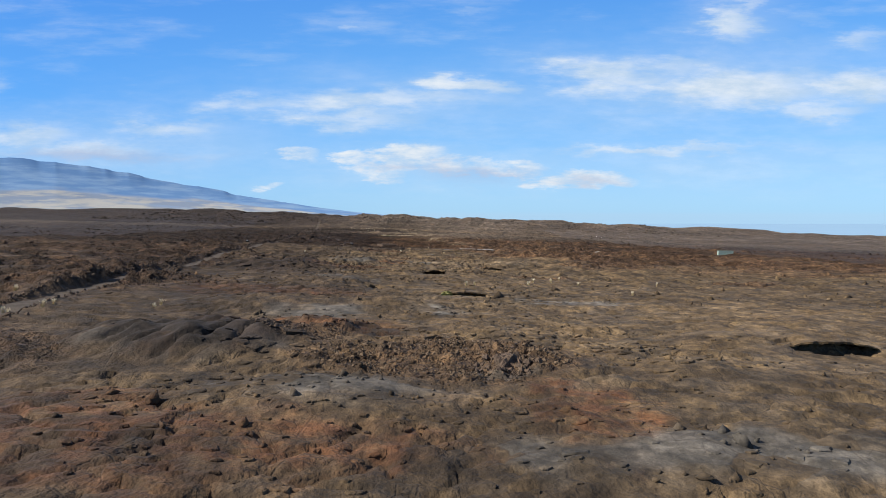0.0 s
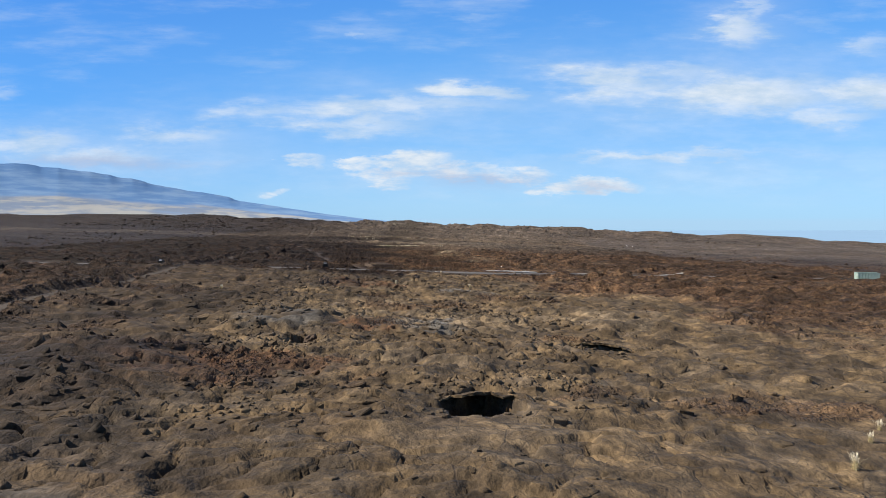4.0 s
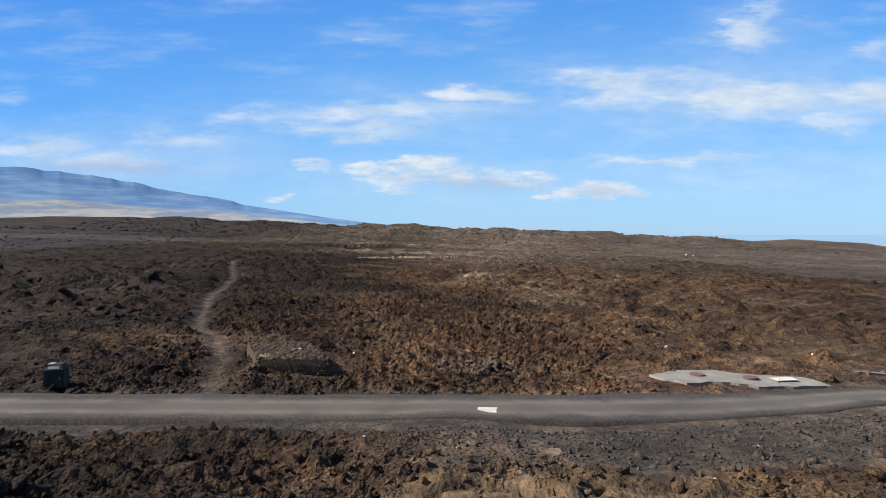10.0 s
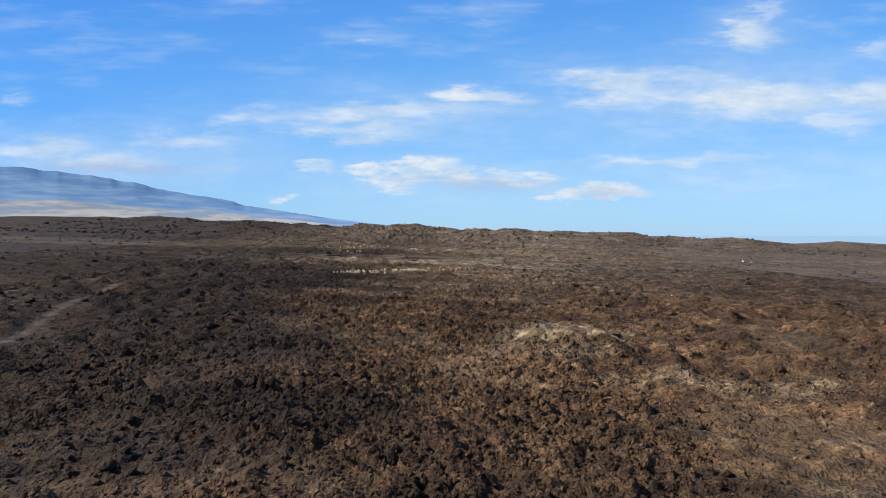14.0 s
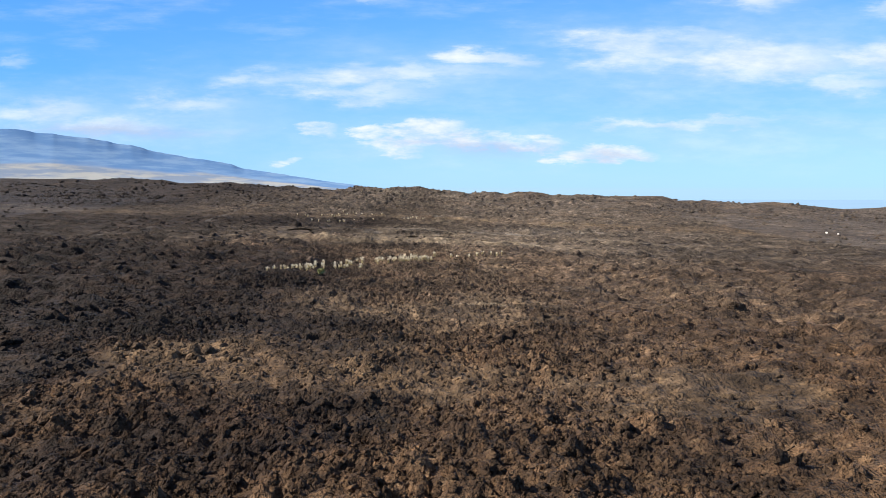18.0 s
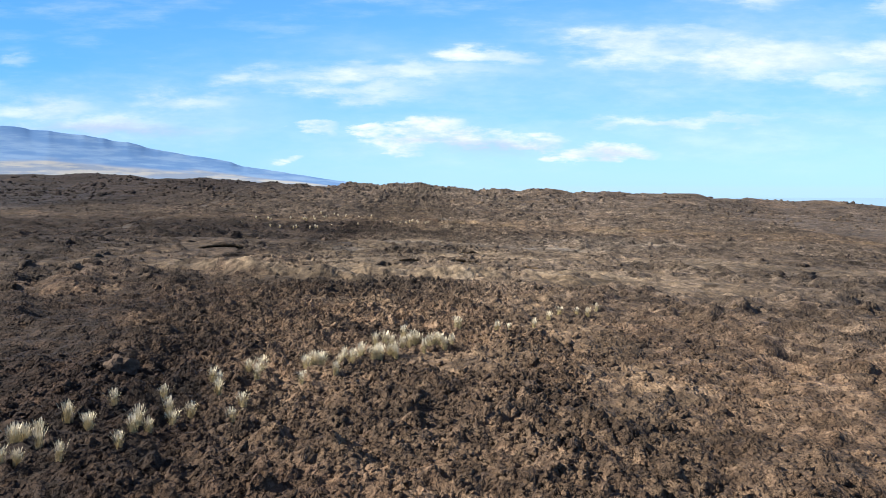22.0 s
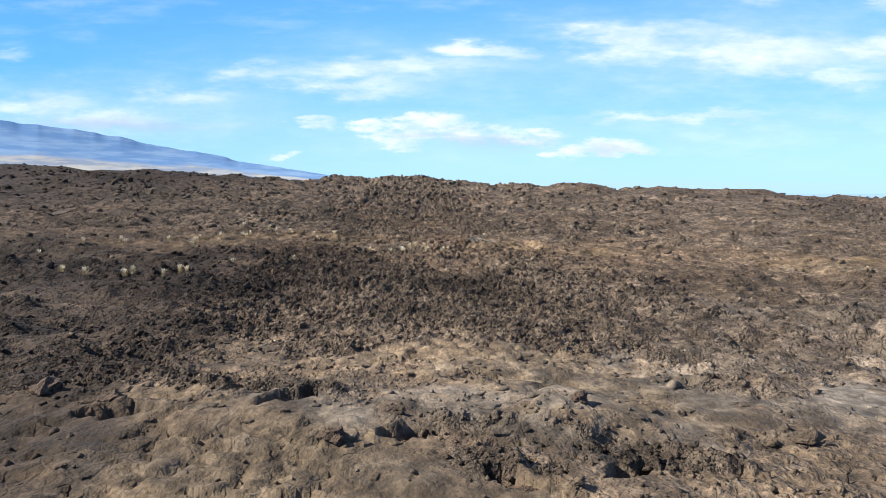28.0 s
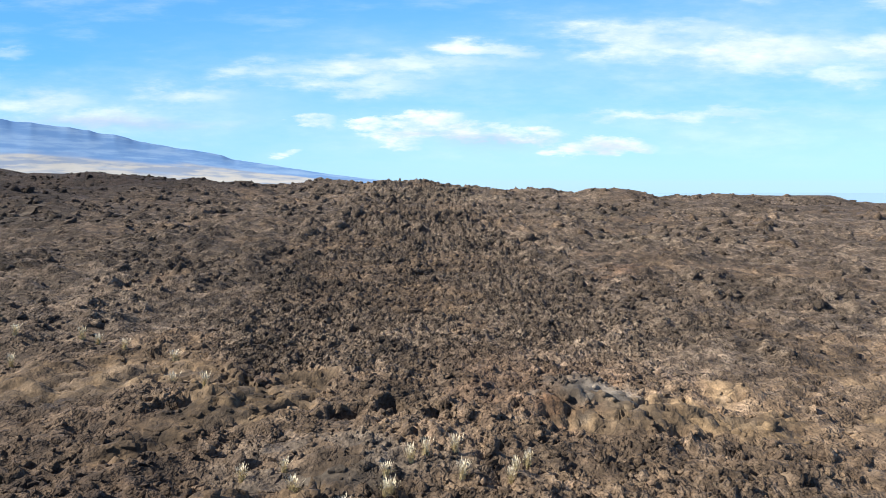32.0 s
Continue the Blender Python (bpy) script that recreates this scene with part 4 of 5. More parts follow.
def clear_of_tracks(x, y):
    d = np.abs(y - road_line(x) + 0.4)
    ok = (d > 2.9) & (trail_distance(x, y) > 0.8) & (np.abs(old_path_distance(x, y)) > 1.3)
    verge = y - road_line(x)
    ok = ok & ~((verge < -2.0) & (verge > -7.0) & (x > -16) & (x < 27))
    return ok & ~((x > -14) & (x < -7.6) & (y > 185.5) & (y < 194)) & ~((x > 7) & (x < 19) & (y > 186) & (y < 193))


stone_rng = np.random.default_rng(11)
lumps = lambda r: np.minimum(0.085 * r ** -0.30, 0.30)
scatter("clinker_field", "loose brown clinker of a rough lava field", 140000, 14, 440, stone_rng,
        lambda x, y: clear_of_tracks(x, y) * np.where(y < 170, np.maximum(0.45 * sample(GRID_C, x, y), np.where(y < 85, 0.16, 0.45) * step(0.2, 0.6, fbm(x / 5, y / 3.5, 407, 3))), np.clip(sample(GRID_C, x, y) - 0.15, 0.04, 0.85)) * (stone_rng.random(len(x)) > 1.7 * sample(GRID_D, x, y)), lumps, GROUND, 14.0, 16.0, 0.12, True)
scatter("dark_clinker", "dark clinker of a rough lava flow", 95000, 60, 440, stone_rng,
        lambda x, y: clear_of_tracks(x, y) * np.clip(sample(GRID_C, x, y) - 0.1, 0.02, 0.85) * (stone_rng.random(len(x)) < 1.7 * sample(GRID_D, x, y)), lumps, GROUND, 14.0, 18.0, 0.12, True)
scatter("pale_clinker", "greyish brown clinker of a rough lava flow", 60000, 420, 620, stone_rng,
        lambda x, y: clear_of_tracks(x, y) * np.clip(sample(GRID_C, x, y) - 0.1, 0.03, 0.85), lumps, GROUND, 15.0, 20.0, 0.12, True)


def far_blocks(name, n, y0, y1, u0, u1, lo, hi, seed, sunk, chip=True):
    rng = np.random.default_rng(seed)
    y = rng.uniform(y0, y1, n)
    u = (u0 + (u1 - u0) * rng.random(n) ** 1.5) * rng.choice([-1, 1], n)
    x = u + lean(y)
    keep = clear_of_tracks(x, y) & (rng.random(n) < 0.15 + 0.85 * sample(GRID_C, x, y)) & (rng.random(n) < step(-0.7, 0.3, vnoise(x / 9, y / 9, 405)))
    x, y = x[keep], y[keep]
    s = np.minimum(lo * rng.random(len(x)) ** -0.33, hi)
    z = sample(GRID_Z, x, y) - s * sunk
    tagged(new(name, stone_mesh(name, np.stack([x, y, z], 1), s, rng, GROUND, chip=chip, squash=0.75 if chip else 0.65, flat=False)), "rough lava blocks standing out of the flow", "stones", kind="stuff")


far_blocks("side_blocks", 85000, 60, 560, 8, 120, 0.17, 0.6, 71, 0.10)
far_blocks("lava_blocks", 7000, 466, 548, 0, 26, 0.22, 0.62, 77, 0.2)
far_blocks("lava_blocks", 5000, 205, 400, 0, 24, 0.22, 0.45, 78, 0.25)
far_blocks("hill_blocks", 30000, 545, 830, 0, 190, 0.30, 1.1, 73, 0.15)
far_blocks("lava_heaps", 6500, 590, 850, 0, 280, 0.8, 1.9, 75, 0.12, chip=False)
far_blocks("lava_heaps", 3400, 200, 560, 30, 220, 0.5, 1.1, 76, 0.15, chip=False)


def crust_plates(name, n, y0, y1, seed, lo, hi, tilt, lift):
    """Broken plates of crust, thin and many-sided, tipped against one another."""
    rng = np.random.default_rng(seed)
    y = rng.uniform(y0, y1, n)
    u = np.where(rng.random(n) < 0.6, rng.uniform(-15, 15, n), rng.exponential(18, n) * rng.choice([-1, 1], n))
    x = u + lean(y)
    keep = clear_of_tracks(x, y) & (rng.random(n) < 1 - 0.75 * sample(GRID_C, x, y)) & (np.abs(u) < 70) & (rng.random(n) < step(-0.45, 0.35, fbm(x / 7, y / 5, 409, 3)))
    x, y = x[keep], y[keep]
    n, k = len(x), 7
    s = np.minimum(lo * rng.random(n) ** -0.4, hi)
    a = np.arange(k) * 2 * math.pi / k + rng.uniform(-0.35, 0.35, (n, k)) + rng.uniform(0, 6.28, (n, 1))
    r = s[:, None] * rng.uniform(0.65, 1.1, (n, k))
    px, py = r * np.cos(a), 0.75 * r * np.sin(a)
    tx, ty = rng.normal(0, tilt, n)[:, None], rng.normal(0, tilt, n)[:, None]
    rise = px * tx + py * ty
    wx, wy = x[:, None] + px, y[:, None] + py
    lie = sample(GRID_Z, wx.ravel(), wy.ravel()).reshape(n, k)
    top = 0.55 * lie + 0.45 * sample(GRID_Z, x, y)[:, None] + rise + rng.uniform(-0.01, lift, (n, 1))
    rim = np.stack([wx, wy, top], -1)
    crown = rim * np.array([0.86, 0.86, 1.0]) + np.stack([x, y, 0 * x], -1)[:, None] * np.array([0.14, 0.14, 0]) + np.array([0, 0, 0.035])
    foot = rim - np.array([0, 0, 0.30])
    peak = np.stack([x, y, crown[..., 2].mean(1) + 0.02], -1)[:, None]
    v = np.concatenate([peak, crown, rim, foot], 1)
    i, j = np.arange(k), (np.arange(k) + 1) % k
    f = np.concatenate([np.stack([0 * i, 1 + i, 1 + j], 1), np.stack([1 + i, 1 + k + i, 1 + k + j], 1), np.stack([1 + i, 1 + k + j, 1 + j], 1), np.stack([1 + k + i, 1 + 2 * k + i, 1 + 2 * k + j], 1), np.stack([1 + k + i, 1 + 2 * k + j, 1 + k + j], 1)])
    m = 1 + 3 * k
    faces = (f[None] + (np.arange(n) * m)[:, None, None]).reshape(-1, 3)
    mesh = bpy.data.meshes.new(name)
    mesh.from_pydata(v.reshape(-1, 3).tolist(), [], faces.tolist())
    for key, grid in FIELDS.items():
        mesh.attributes.new(key, "FLOAT", "POINT").data.foreach_set("value", np.repeat(sample(grid, x, y), m).astype(np.float32))
    mesh.materials.append(GROUND)
    tagged(new(name, mesh), "broken plates of smooth brown lava crust", "stones", kind="stuff")


crust_plates("crust_plates", 2000, 15, 85, 81, 0.16, 0.6, 0.035, 0.03)
crust_plates("crust_plates", 4200, 85, 176, 82, 0.20, 0.75, 0.15, 0.06)
crust_plates("crust_plates", 1500, 402, 466, 83, 0.2, 0.75, 0.06, 0.04)


crust_plates("crust_plates", 600, 30.5, 39.5, 84, 0.3, 0.95, 0.06, 0.05)
crust_plates("crust_plates", 2600, 470, 545, 85, 0.22, 0.8, 0.13, 0.08)


def verge_pick(x, y):
    d = y - road_line(x)
    return ((d < -3.0) & (d > -8.4)) * step(-9, 1, x) * (1 - step(22, 30, x)) * 0.9 + ((d > 1.6) & (d < 4)) * 0.25


def gravel_verge():
    rng = stone_rng
    n = 26000
    x = rng.uniform(-22, 34, n)
    y = road_line(x) + rng.uniform(-8.5, 4.2, n)
    keep = rng.random(n) < verge_pick(x, y)
    x, y = x[keep], y[keep]
    s = np.minimum(0.030 * rng.random(len(x)) ** -0.4, 0.12)
    z = sample(GRID_Z, x, y) + s * 0.2
    tagged(new("gravel_verge", stone_mesh("gravel_verge", np.stack([x, y, z], 1), s, rng, GRAVEL_STONE, chip=True, squash=0.8)), "grey crushed gravel spilling beside the track", "gravel", kind="stuff")


gravel_verge()


def pebble_patch(cx, cy, rx, ry, n, lo, label, material):
    rng = stone_rng
    a, r = rng.uniform(0, 6.283, n), np.sqrt(rng.random(n))
    x, y = cx + rx * r * np.cos(a), cy + ry * r * np.sin(a)
    s = np.minimum(lo * rng.random(n) ** -0.4, lo * 3)
    z = sample(GRID_Z, x, y) + s * 0.2
    tagged(new("rubble_patch", stone_mesh("rubble_patch", np.stack([x, y, z], 1), s, rng, material, chip=True, squash=0.8)), label, "rubble", kind="stuff")


pebble_patch(-3.9, 113.5, 2.4, 3.4, 2600, 0.024, "grey lava gravel patch on brown crust", GRAVEL_STONE)
pebble_patch(3.6, 31.0, 1.5, 1.6, 260, 0.08, "pile of bluish grey broken lava", DARK_STONE)
pebble_patch(0.5, 33.0, 6.5, 4.0, 1800, 0.045, "brown broken lava rubble between smooth slabs", CLINKER)
pebble_patch(-7.0, 36.2, 2.6, 1.8, 700, 0.04, "dark rubble on the collapsed side of a lava dome", DARK_STONE)
pebble_patch(-0.4, 190.5, 2.8, 2.2, 900, 0.09, "dark grey lava rubble pile beside the track", DARK_STONE)
pebble_patch(9.0, 267.6, 1.0, 1.2, 60, 0.22, "dark broken blocks at the edge of a mound", DARK_STONE)


# ---- tools for things ----
def part(name, bm, material, parent, label=""):
    mesh = bpy.data.meshes.new(name)
    bm.to_mesh(mesh)
    bm.free()
    mesh.materials.append(material)
    ob = new(name, mesh)
    ob.parent = parent
    return tagged(ob, label)


def thing(name, x, y, z, turn, label, category, group=""):
    ob = new(name)
    ob.empty_display_size = 0.2
    ob.matrix_basis = pose(x, y, z, 0, 0, turn)
    return tagged(ob, label, category, group)


def block(bm, x0, x1, y0, y1, z0, z1, bevel=0.0, top=(1, 1), shift=(0, 0)):
    """A box; top: scale of its upper face, shift: its offset."""
    r = bmesh.ops.create_cube(bm, size=1.0)["verts"]
    for v in r:
        up = v.co.z > 0
        sx, sy = top if up else (1, 1)
        v.co = Vector(((x0 + x1) / 2 + v.co.x * (x1 - x0) * sx + (shift[0] if up else 0), (y0 + y1) / 2 + v.co.y * (y1 - y0) * sy + (shift[1] if up else 0), z1 if up else z0))
    if bevel:
        edges = list({e for v in r for e in v.link_edges})
        bmesh.ops.bevel(bm, geom=edges, offset=bevel, segments=2, affect="EDGES")
    return bm


def rod(bm, a, b, r, n=8):
    a, b = Vector(a), Vector(b)
    m = Matrix.Translation((a + b) / 2) @ (b - a).to_track_quat("Z", "Y").to_matrix().to_4x4()
    bmesh.ops.create_cone(bm, cap_ends=True, segments=n, radius1=r, radius2=r, depth=(b - a).length, matrix=m)
    return bm


def plain_material(name, a, b, scale=3.0, rough=0.6, metallic=0.0, bump=0.01):
    m = Nodes(name)
    colour = m.mix(m.ramp(m.noise(scale, 5, 0.6), 0.35, 0.7), a, b)
    colour = m.mix(m.ramp(m.noise(scale * 9, 4, 0.6), 0.55, 0.75, 0, 0.5), colour, tuple(v * 0.55 for v in a))
    return m.done(colour, rough, m.bump(m.noise(scale * 12, 4, 0.7), 0.6, bump), metallic)


# ---- the gravel track ----
def track_material():
    m = Nodes("track_gravel")
    across = m.attribute("across")
    rut = m.ramp(m.math("ABSOLUTE", m.math("SUBTRACT", m.math("ABSOLUTE", across), 0.42)), 0.02, 0.30, 1.0, 0.0)
    colour = m.mix(m.ramp(m.noise(0.25, 5), 0.35, 0.65), (0.060, 0.051, 0.042), (0.098, 0.085, 0.070))
    colour = m.mix(m.math("MULTIPLY", rut, m.ramp(m.noise(0.5, 4), 0.3, 0.6, 0.3, 0.9)), colour, (0.150, 0.134, 0.114))
    colour = m.mix(m.ramp(m.noise(16.0, 4, 0.7), 0.42, 0.62, 0.55, 0.0), colour, (0.075, 0.068, 0.062))
    side = m.math("ADD", m.math("ABSOLUTE", across), m.math("MULTIPLY", m.math("SUBTRACT", m.noise(0.7, 5), 0.5), 0.9))
    colour = m.mix(m.ramp(side, 0.30, 0.85), colour, m.mix(m.ramp(m.noise(7.0, 5, 0.7), 0.35, 0.65), (0.026, 0.022, 0.019), (0.060, 0.052, 0.045)))
    return m.done(colour, 0.95, m.bump(m.noise(18.0, 4, 0.75), 0.7, 0.04))


def build_track():
    xs = np.concatenate([np.arange(-380, -60, 4.0), np.arange(-60, 60, 0.5), np.arange(60, 380, 4.0)])
    ws = np.concatenate([[-1.0], np.linspace(-0.97, 0.97, 11), [1.0]])
    X, W = np.meshgrid(xs, ws, indexing="ij")
    half = 2.0 + 0.25 * vnoise(X / 6, W * 0, 421) + 0.9 * np.exp(-((X - 2) / 12) ** 2) * (W > 0) * 0.4
    Y = road_line(X) + W * half + 0.12 * fbm(X / 1.5, W * 2, 423, 2) * (np.abs(W) > 0.9)
    Z = np.maximum(sample(GRID_Z, X.ravel(), Y.ravel()).reshape(X.shape), base(X, road_line(X)) - 0.12)
    Z = Z + 0.04 - 0.40 * (np.abs(W) > 0.99) + 0.02 * np.abs(np.abs(W) - 0.42)
    n, k = X.shape
    i = np.arange((n - 1) * k).reshape(n - 1, k)[:, :-1].ravel()
    mesh = bpy.data.meshes.new("road")
    mesh.from_pydata(np.stack([X.ravel(), Y.ravel(), Z.ravel()], 1).tolist(), [], np.stack([i, i + k, i + k + 1, i + 1], 1).tolist())
    mesh.attributes.new("across", "FLOAT", "POINT").data.foreach_set("value", W.ravel().astype(np.float32))
    mesh.polygons.foreach_set("use_smooth", np.ones(len(mesh.polygons), bool))
    mesh.materials.append(track_material())
    tagged(new("road", mesh), "grey compacted gravel track with pale wheel ruts", "road", kind="structure")


build_track()


# ---- the old kerbed path ----
def build_old_path():
    rng = np.random.default_rng(23)
    ys = np.concatenate([np.arange(34, 300, 0.6), np.arange(300, 640, 1.2)])
    ws = np.linspace(-1.25, 1.25, 7)
    Yg, W = np.meshgrid(ys, ws, indexing="ij")
    line = -26.4 - (Yg - 43) * 0.123 - 1.2 * np.sin(Yg / 45.0)
    Xg = line + W
    Zg = sample(GRID_Z, line.ravel(), Yg.ravel()).reshape(W.shape) + 0.06 + 0.04 * fbm(Xg / 0.8, Yg / 0.8, 431, 2)
    n, k = W.shape
    i = np.arange((n - 1) * k).reshape(n - 1, k)[:, :-1].ravel()
    mesh = bpy.data.meshes.new("path")
    mesh.from_pydata(np.stack([Xg.ravel(), Yg.ravel(), Zg.ravel()], 1).tolist(), [], np.stack([i, i + 1, i + k + 1, i + k], 1).tolist())
    m = Nodes("path_dust")
    colour = m.mix(m.ramp(m.noise(0.6, 5), 0.35, 0.65), (0.036, 0.027, 0.019), (0.058, 0.044, 0.031))
    mesh.materials.append(m.done(colour, 0.95, m.bump(m.noise(12.0, 5, 0.7), 0.7, 0.05)))
    tagged(new("path", mesh), "straight worn footpath sunk between lava stone kerbs", "path", kind="structure")
    for side in (-1, 1):
        n = 3600
        y = rng.uniform(34, 640, n)
        x = -26.4 - (y - 43) * 0.123 - 1.2 * np.sin(y / 45.0) + side * (1.40 + rng.exponential(0.16, n))
        s = rng.uniform(0.08, 0.19, n)
        z = sample(GRID_Z, x, y) + rng.uniform(0.0, 0.28 if side < 0 else 0.10, n) * (1 - 0.6 * np.clip((np.abs(x + 26.4 + (y - 43) * 0.123 + 1.2 * np.sin(y / 45.0)) - 1.4) / 1.2, 0, 1))
        tagged(new("stone_kerb", stone_mesh("stone_kerb", np.stack([x, y, z], 1), s, rng, DARK_STONE, chip=True, squash=0.8)), "low kerb of piled dark lava stones along the path", "kerb", kind="stuff")


build_old_path()


# ---- litter bins by the track ----
BIN_PAINT = plain_material("dark_green_paint", (0.016, 0.015, 0.012), (0.028, 0.026, 0.021), 2.0, 0.8)
BIN_LID = plain_material("galvanised_lid", (0.24, 0.24, 0.23), (0.34, 0.34, 0.33), 2.0, 0.4, 0.5)


def litter_bin(x, y, turn):
    t = thing("litter_bin", x, y, height(x, y) - 0.03, turn, "dark green steel litter bin with a sloping metal hood", "litter bin", "litter bins by the track")
    part("body", block(bmesh.new(), -0.44, 0.44, -0.42, 0.42, 0.06, 0.82, 0.02, (0.94, 0.94)), BIN_PAINT, t)
    part("plinth", block(bmesh.new(), -0.47, 0.47, -0.45, 0.45, 0.0, 0.06, 0.01), BIN_PAINT, t)
    door = part("door", block(bmesh.new(), -0.37, 0.37, -0.438, -0.41, 0.12, 0.76, 0.008, (0.95, 1.0), (0, 0.018)), BIN_PAINT, t)
    part("handle", rod(bmesh.new(), (0.25, -0.455, 0.38), (0.25, -0.455, 0.52), 0.014), BIN_LID, door, "worn steel handle")
    hood = bmesh.new()
    block(hood, -0.44, 0.44, -0.42, 0.42, 0.82, 1.06, 0.02, (0.62, 0.70), (0.02, 0.04))
    part("hood", hood, BIN_PAINT, t)
    part("lid", block(bmesh.new(), -0.31, -0.02, -0.27, 0.20, 1.05, 1.09, 0.01), BIN_LID, t, "pale metal lid catching the sun")
    part("chute_flap", block(bmesh.new(), -0.26, 0.26, -0.40, -0.36, 0.87, 0.99, 0.008, (0.85, 1), (0, 0.06)), BIN_LID, t, "grey metal chute flap")
    return t


litter_bin(-20.5, 183.1, 12)
litter_bin(-45.5, 172.6, 4)


# ---- stone platform beside the track ----
def stone_variants(count, rng, material, size=1.0):
    out = []
    for _ in range(count):
        out.append(stone_mesh("stone", np.zeros((1, 3)), np.array([size]), rng, material, 0.8, 0.22))
    return out


PLATFORM_Z = height(-10.6, 187.9) - 0.05


def platform():
    rng = np.random.default_rng(37)
    z0 = PLATFORM_Z
    t = thing("stone_platform", -10.6, 187.7, z0, 2, "dry-stacked lava stone platform with a flat cinder top", "platform")
    core = bmesh.new()
    block(core, -1.85, 1.85, 0.12, 5.2, -0.3, 0.84, 0.05, (0.97, 1.0))
    bmesh.ops.subdivide_edges(core, edges=core.edges[:], cuts=6, use_grid_fill=True)
    for v in core.verts:
        v.co.z += 0.07 * noise.noise(v.co * 1.7)
        v.co.x -= 0.36 * v.co.y
    part("cinder_fill", core, CINDER, t, "flat top of fine brown cinders")
    shapes = stone_variants(6, rng, DARK_STONE)
    rows = 7
    for r in range(rows):
        n = 24
        for i in range(n):
            ob = new("stone", shapes[int(rng.integers(6))])
            ob.parent = t
            s = 0.085 * rng.uniform(0.8, 1.25)
            ob.matrix_basis = pose(-1.95 + 3.9 * (i + 0.5 * (r % 2)) / n + rng.uniform(-0.02, 0.02), 0.05 + 0.03 * r + rng.uniform(-0.03, 0.03), 0.06 + r * 0.123 + rng.uniform(-0.015, 0.015), *rng.uniform(-40, 40, 3)) @ Matrix.Scale(s, 4)
        for i in range(14):
            ob = new("stone", shapes[int(rng.integers(6))])
            ob.parent = t
            s = 0.11 * rng.uniform(0.8, 1.3)
            ob.matrix_basis = pose(1.93 - 0.02 * r - 0.36 * 4.4 * i / 14 + rng.uniform(-0.03, 0.03), 0.15 + 4.4 * i / 14 + rng.uniform(-0.05, 0.05), 0.06 + r * 0.123, *rng.uniform(-40, 40, 3)) @ Matrix.Scale(s, 4)
    n = 900
    px, py = rng.uniform(-1.8, 1.8, n), rng.uniform(0.2, 5.0, n)
    ob = new("cinder_layer", stone_mesh("cinder_layer", np.stack([px - 0.36 * py, py, 0.86 + 0 * px], 1), rng.uniform(0.03, 0.13, n), rng, DARK_STONE))
    ob.parent = t
    tagged(ob, "loose cinders on the top", kind="stuff")
    # rubble slope at the trail end
    n = 260
    px, py = rng.uniform(-3.0, -1.8, n), rng.uniform(0.0, 1.6, n)
    pz = 0.75 * np.clip((px + 3.0) / 1.2, 0, 1) * rng.uniform(0.3, 1.0, n)
    ob = new("rubble_slope", stone_mesh("rubble_slope", np.stack([px, py, pz], 1), rng.uniform(0.06, 0.13, n), rng, DARK_STONE))
    ob.parent = t
    tagged(ob, "loose stones tumbled from the corner", kind="stuff")
    return t


CINDER = Nodes("cinder")
CINDER = CINDER.done(CINDER.mix(CINDER.ramp(CINDER.noise(14.0, 4, 0.7), 0.35, 0.65), (0.040, 0.028, 0.020), (0.085, 0.057, 0.036)), 0.95, CINDER.bump(CINDER.noise(20.0, 4, 0.75), 0.8, 0.05))
platform()

WHITE = plain_material("weathered_white", (0.44, 0.41, 0.36), (0.54, 0.51, 0.46), 3.0, 0.8)
OCHRE = plain_material("ochre_stone", (0.42, 0.31, 0.14), (0.50, 0.40, 0.22), 5.0, 0.9)
CONCRETE = plain_material("concrete", (0.17, 0.158, 0.138), (0.23, 0.212, 0.186), 0.8, 0.9, 0.0, 0.02)
RUST_IRON = plain_material("rusty_iron", (0.105, 0.062, 0.050), (0.14, 0.08, 0.062), 4.0, 0.8)


def outline_slab(name, pts, thick, material, label, category, rough_edge=0.12, seed=5):
    """A thin poured or laid slab with an uneven outline on the ground."""
    rng = np.random.default_rng(seed)
    pts = [Vector(p) for p in pts]
    ring = []
    for i, p in enumerate(pts):
        q = pts[(i + 1) % len(pts)]
        m = max(2, int((q - p).length / 0.4))
        for j in range(m):
            w = p.lerp(q, j / m)
            ring.append((w.x + rng.uniform(-1, 1) * rough_edge, w.y + rng.uniform(-1, 1) * rough_edge))
    cx, cy = sum(p[0] for p in ring) / len(ring), sum(p[1] for p in ring) / len(ring)
    level = lambda x, y: height(x, y) + 0.03
    bm = bmesh.new()
    top = [bm.verts.new((x - cx, y - cy, level(x, y) - level(cx, cy) + thick)) for x, y in ring]
    low = [bm.verts.new((x - cx, y - cy, level(x, y) - level(cx, cy) - 0.25)) for x, y in ring]
    bm.faces.new(top)
    for i in range(len(ring)):
        j = (i + 1) % len(ring)
        bm.faces.new((low[i], low[j], top[j], top[i]))
    bmesh.ops.recalc_face_normals(bm, faces=bm.faces)
    bmesh.ops.triangulate(bm, faces=[f for f in bm.faces if len(f.verts) > 4])
    mesh = bpy.data.meshes.new(name)
    bm.to_mesh(mesh)
    bm.free()
    mesh.materials.append(material)
    ob = new(name, mesh)
    ob.location = (cx, cy, level(cx, cy))
    return tagged(ob, label, category)


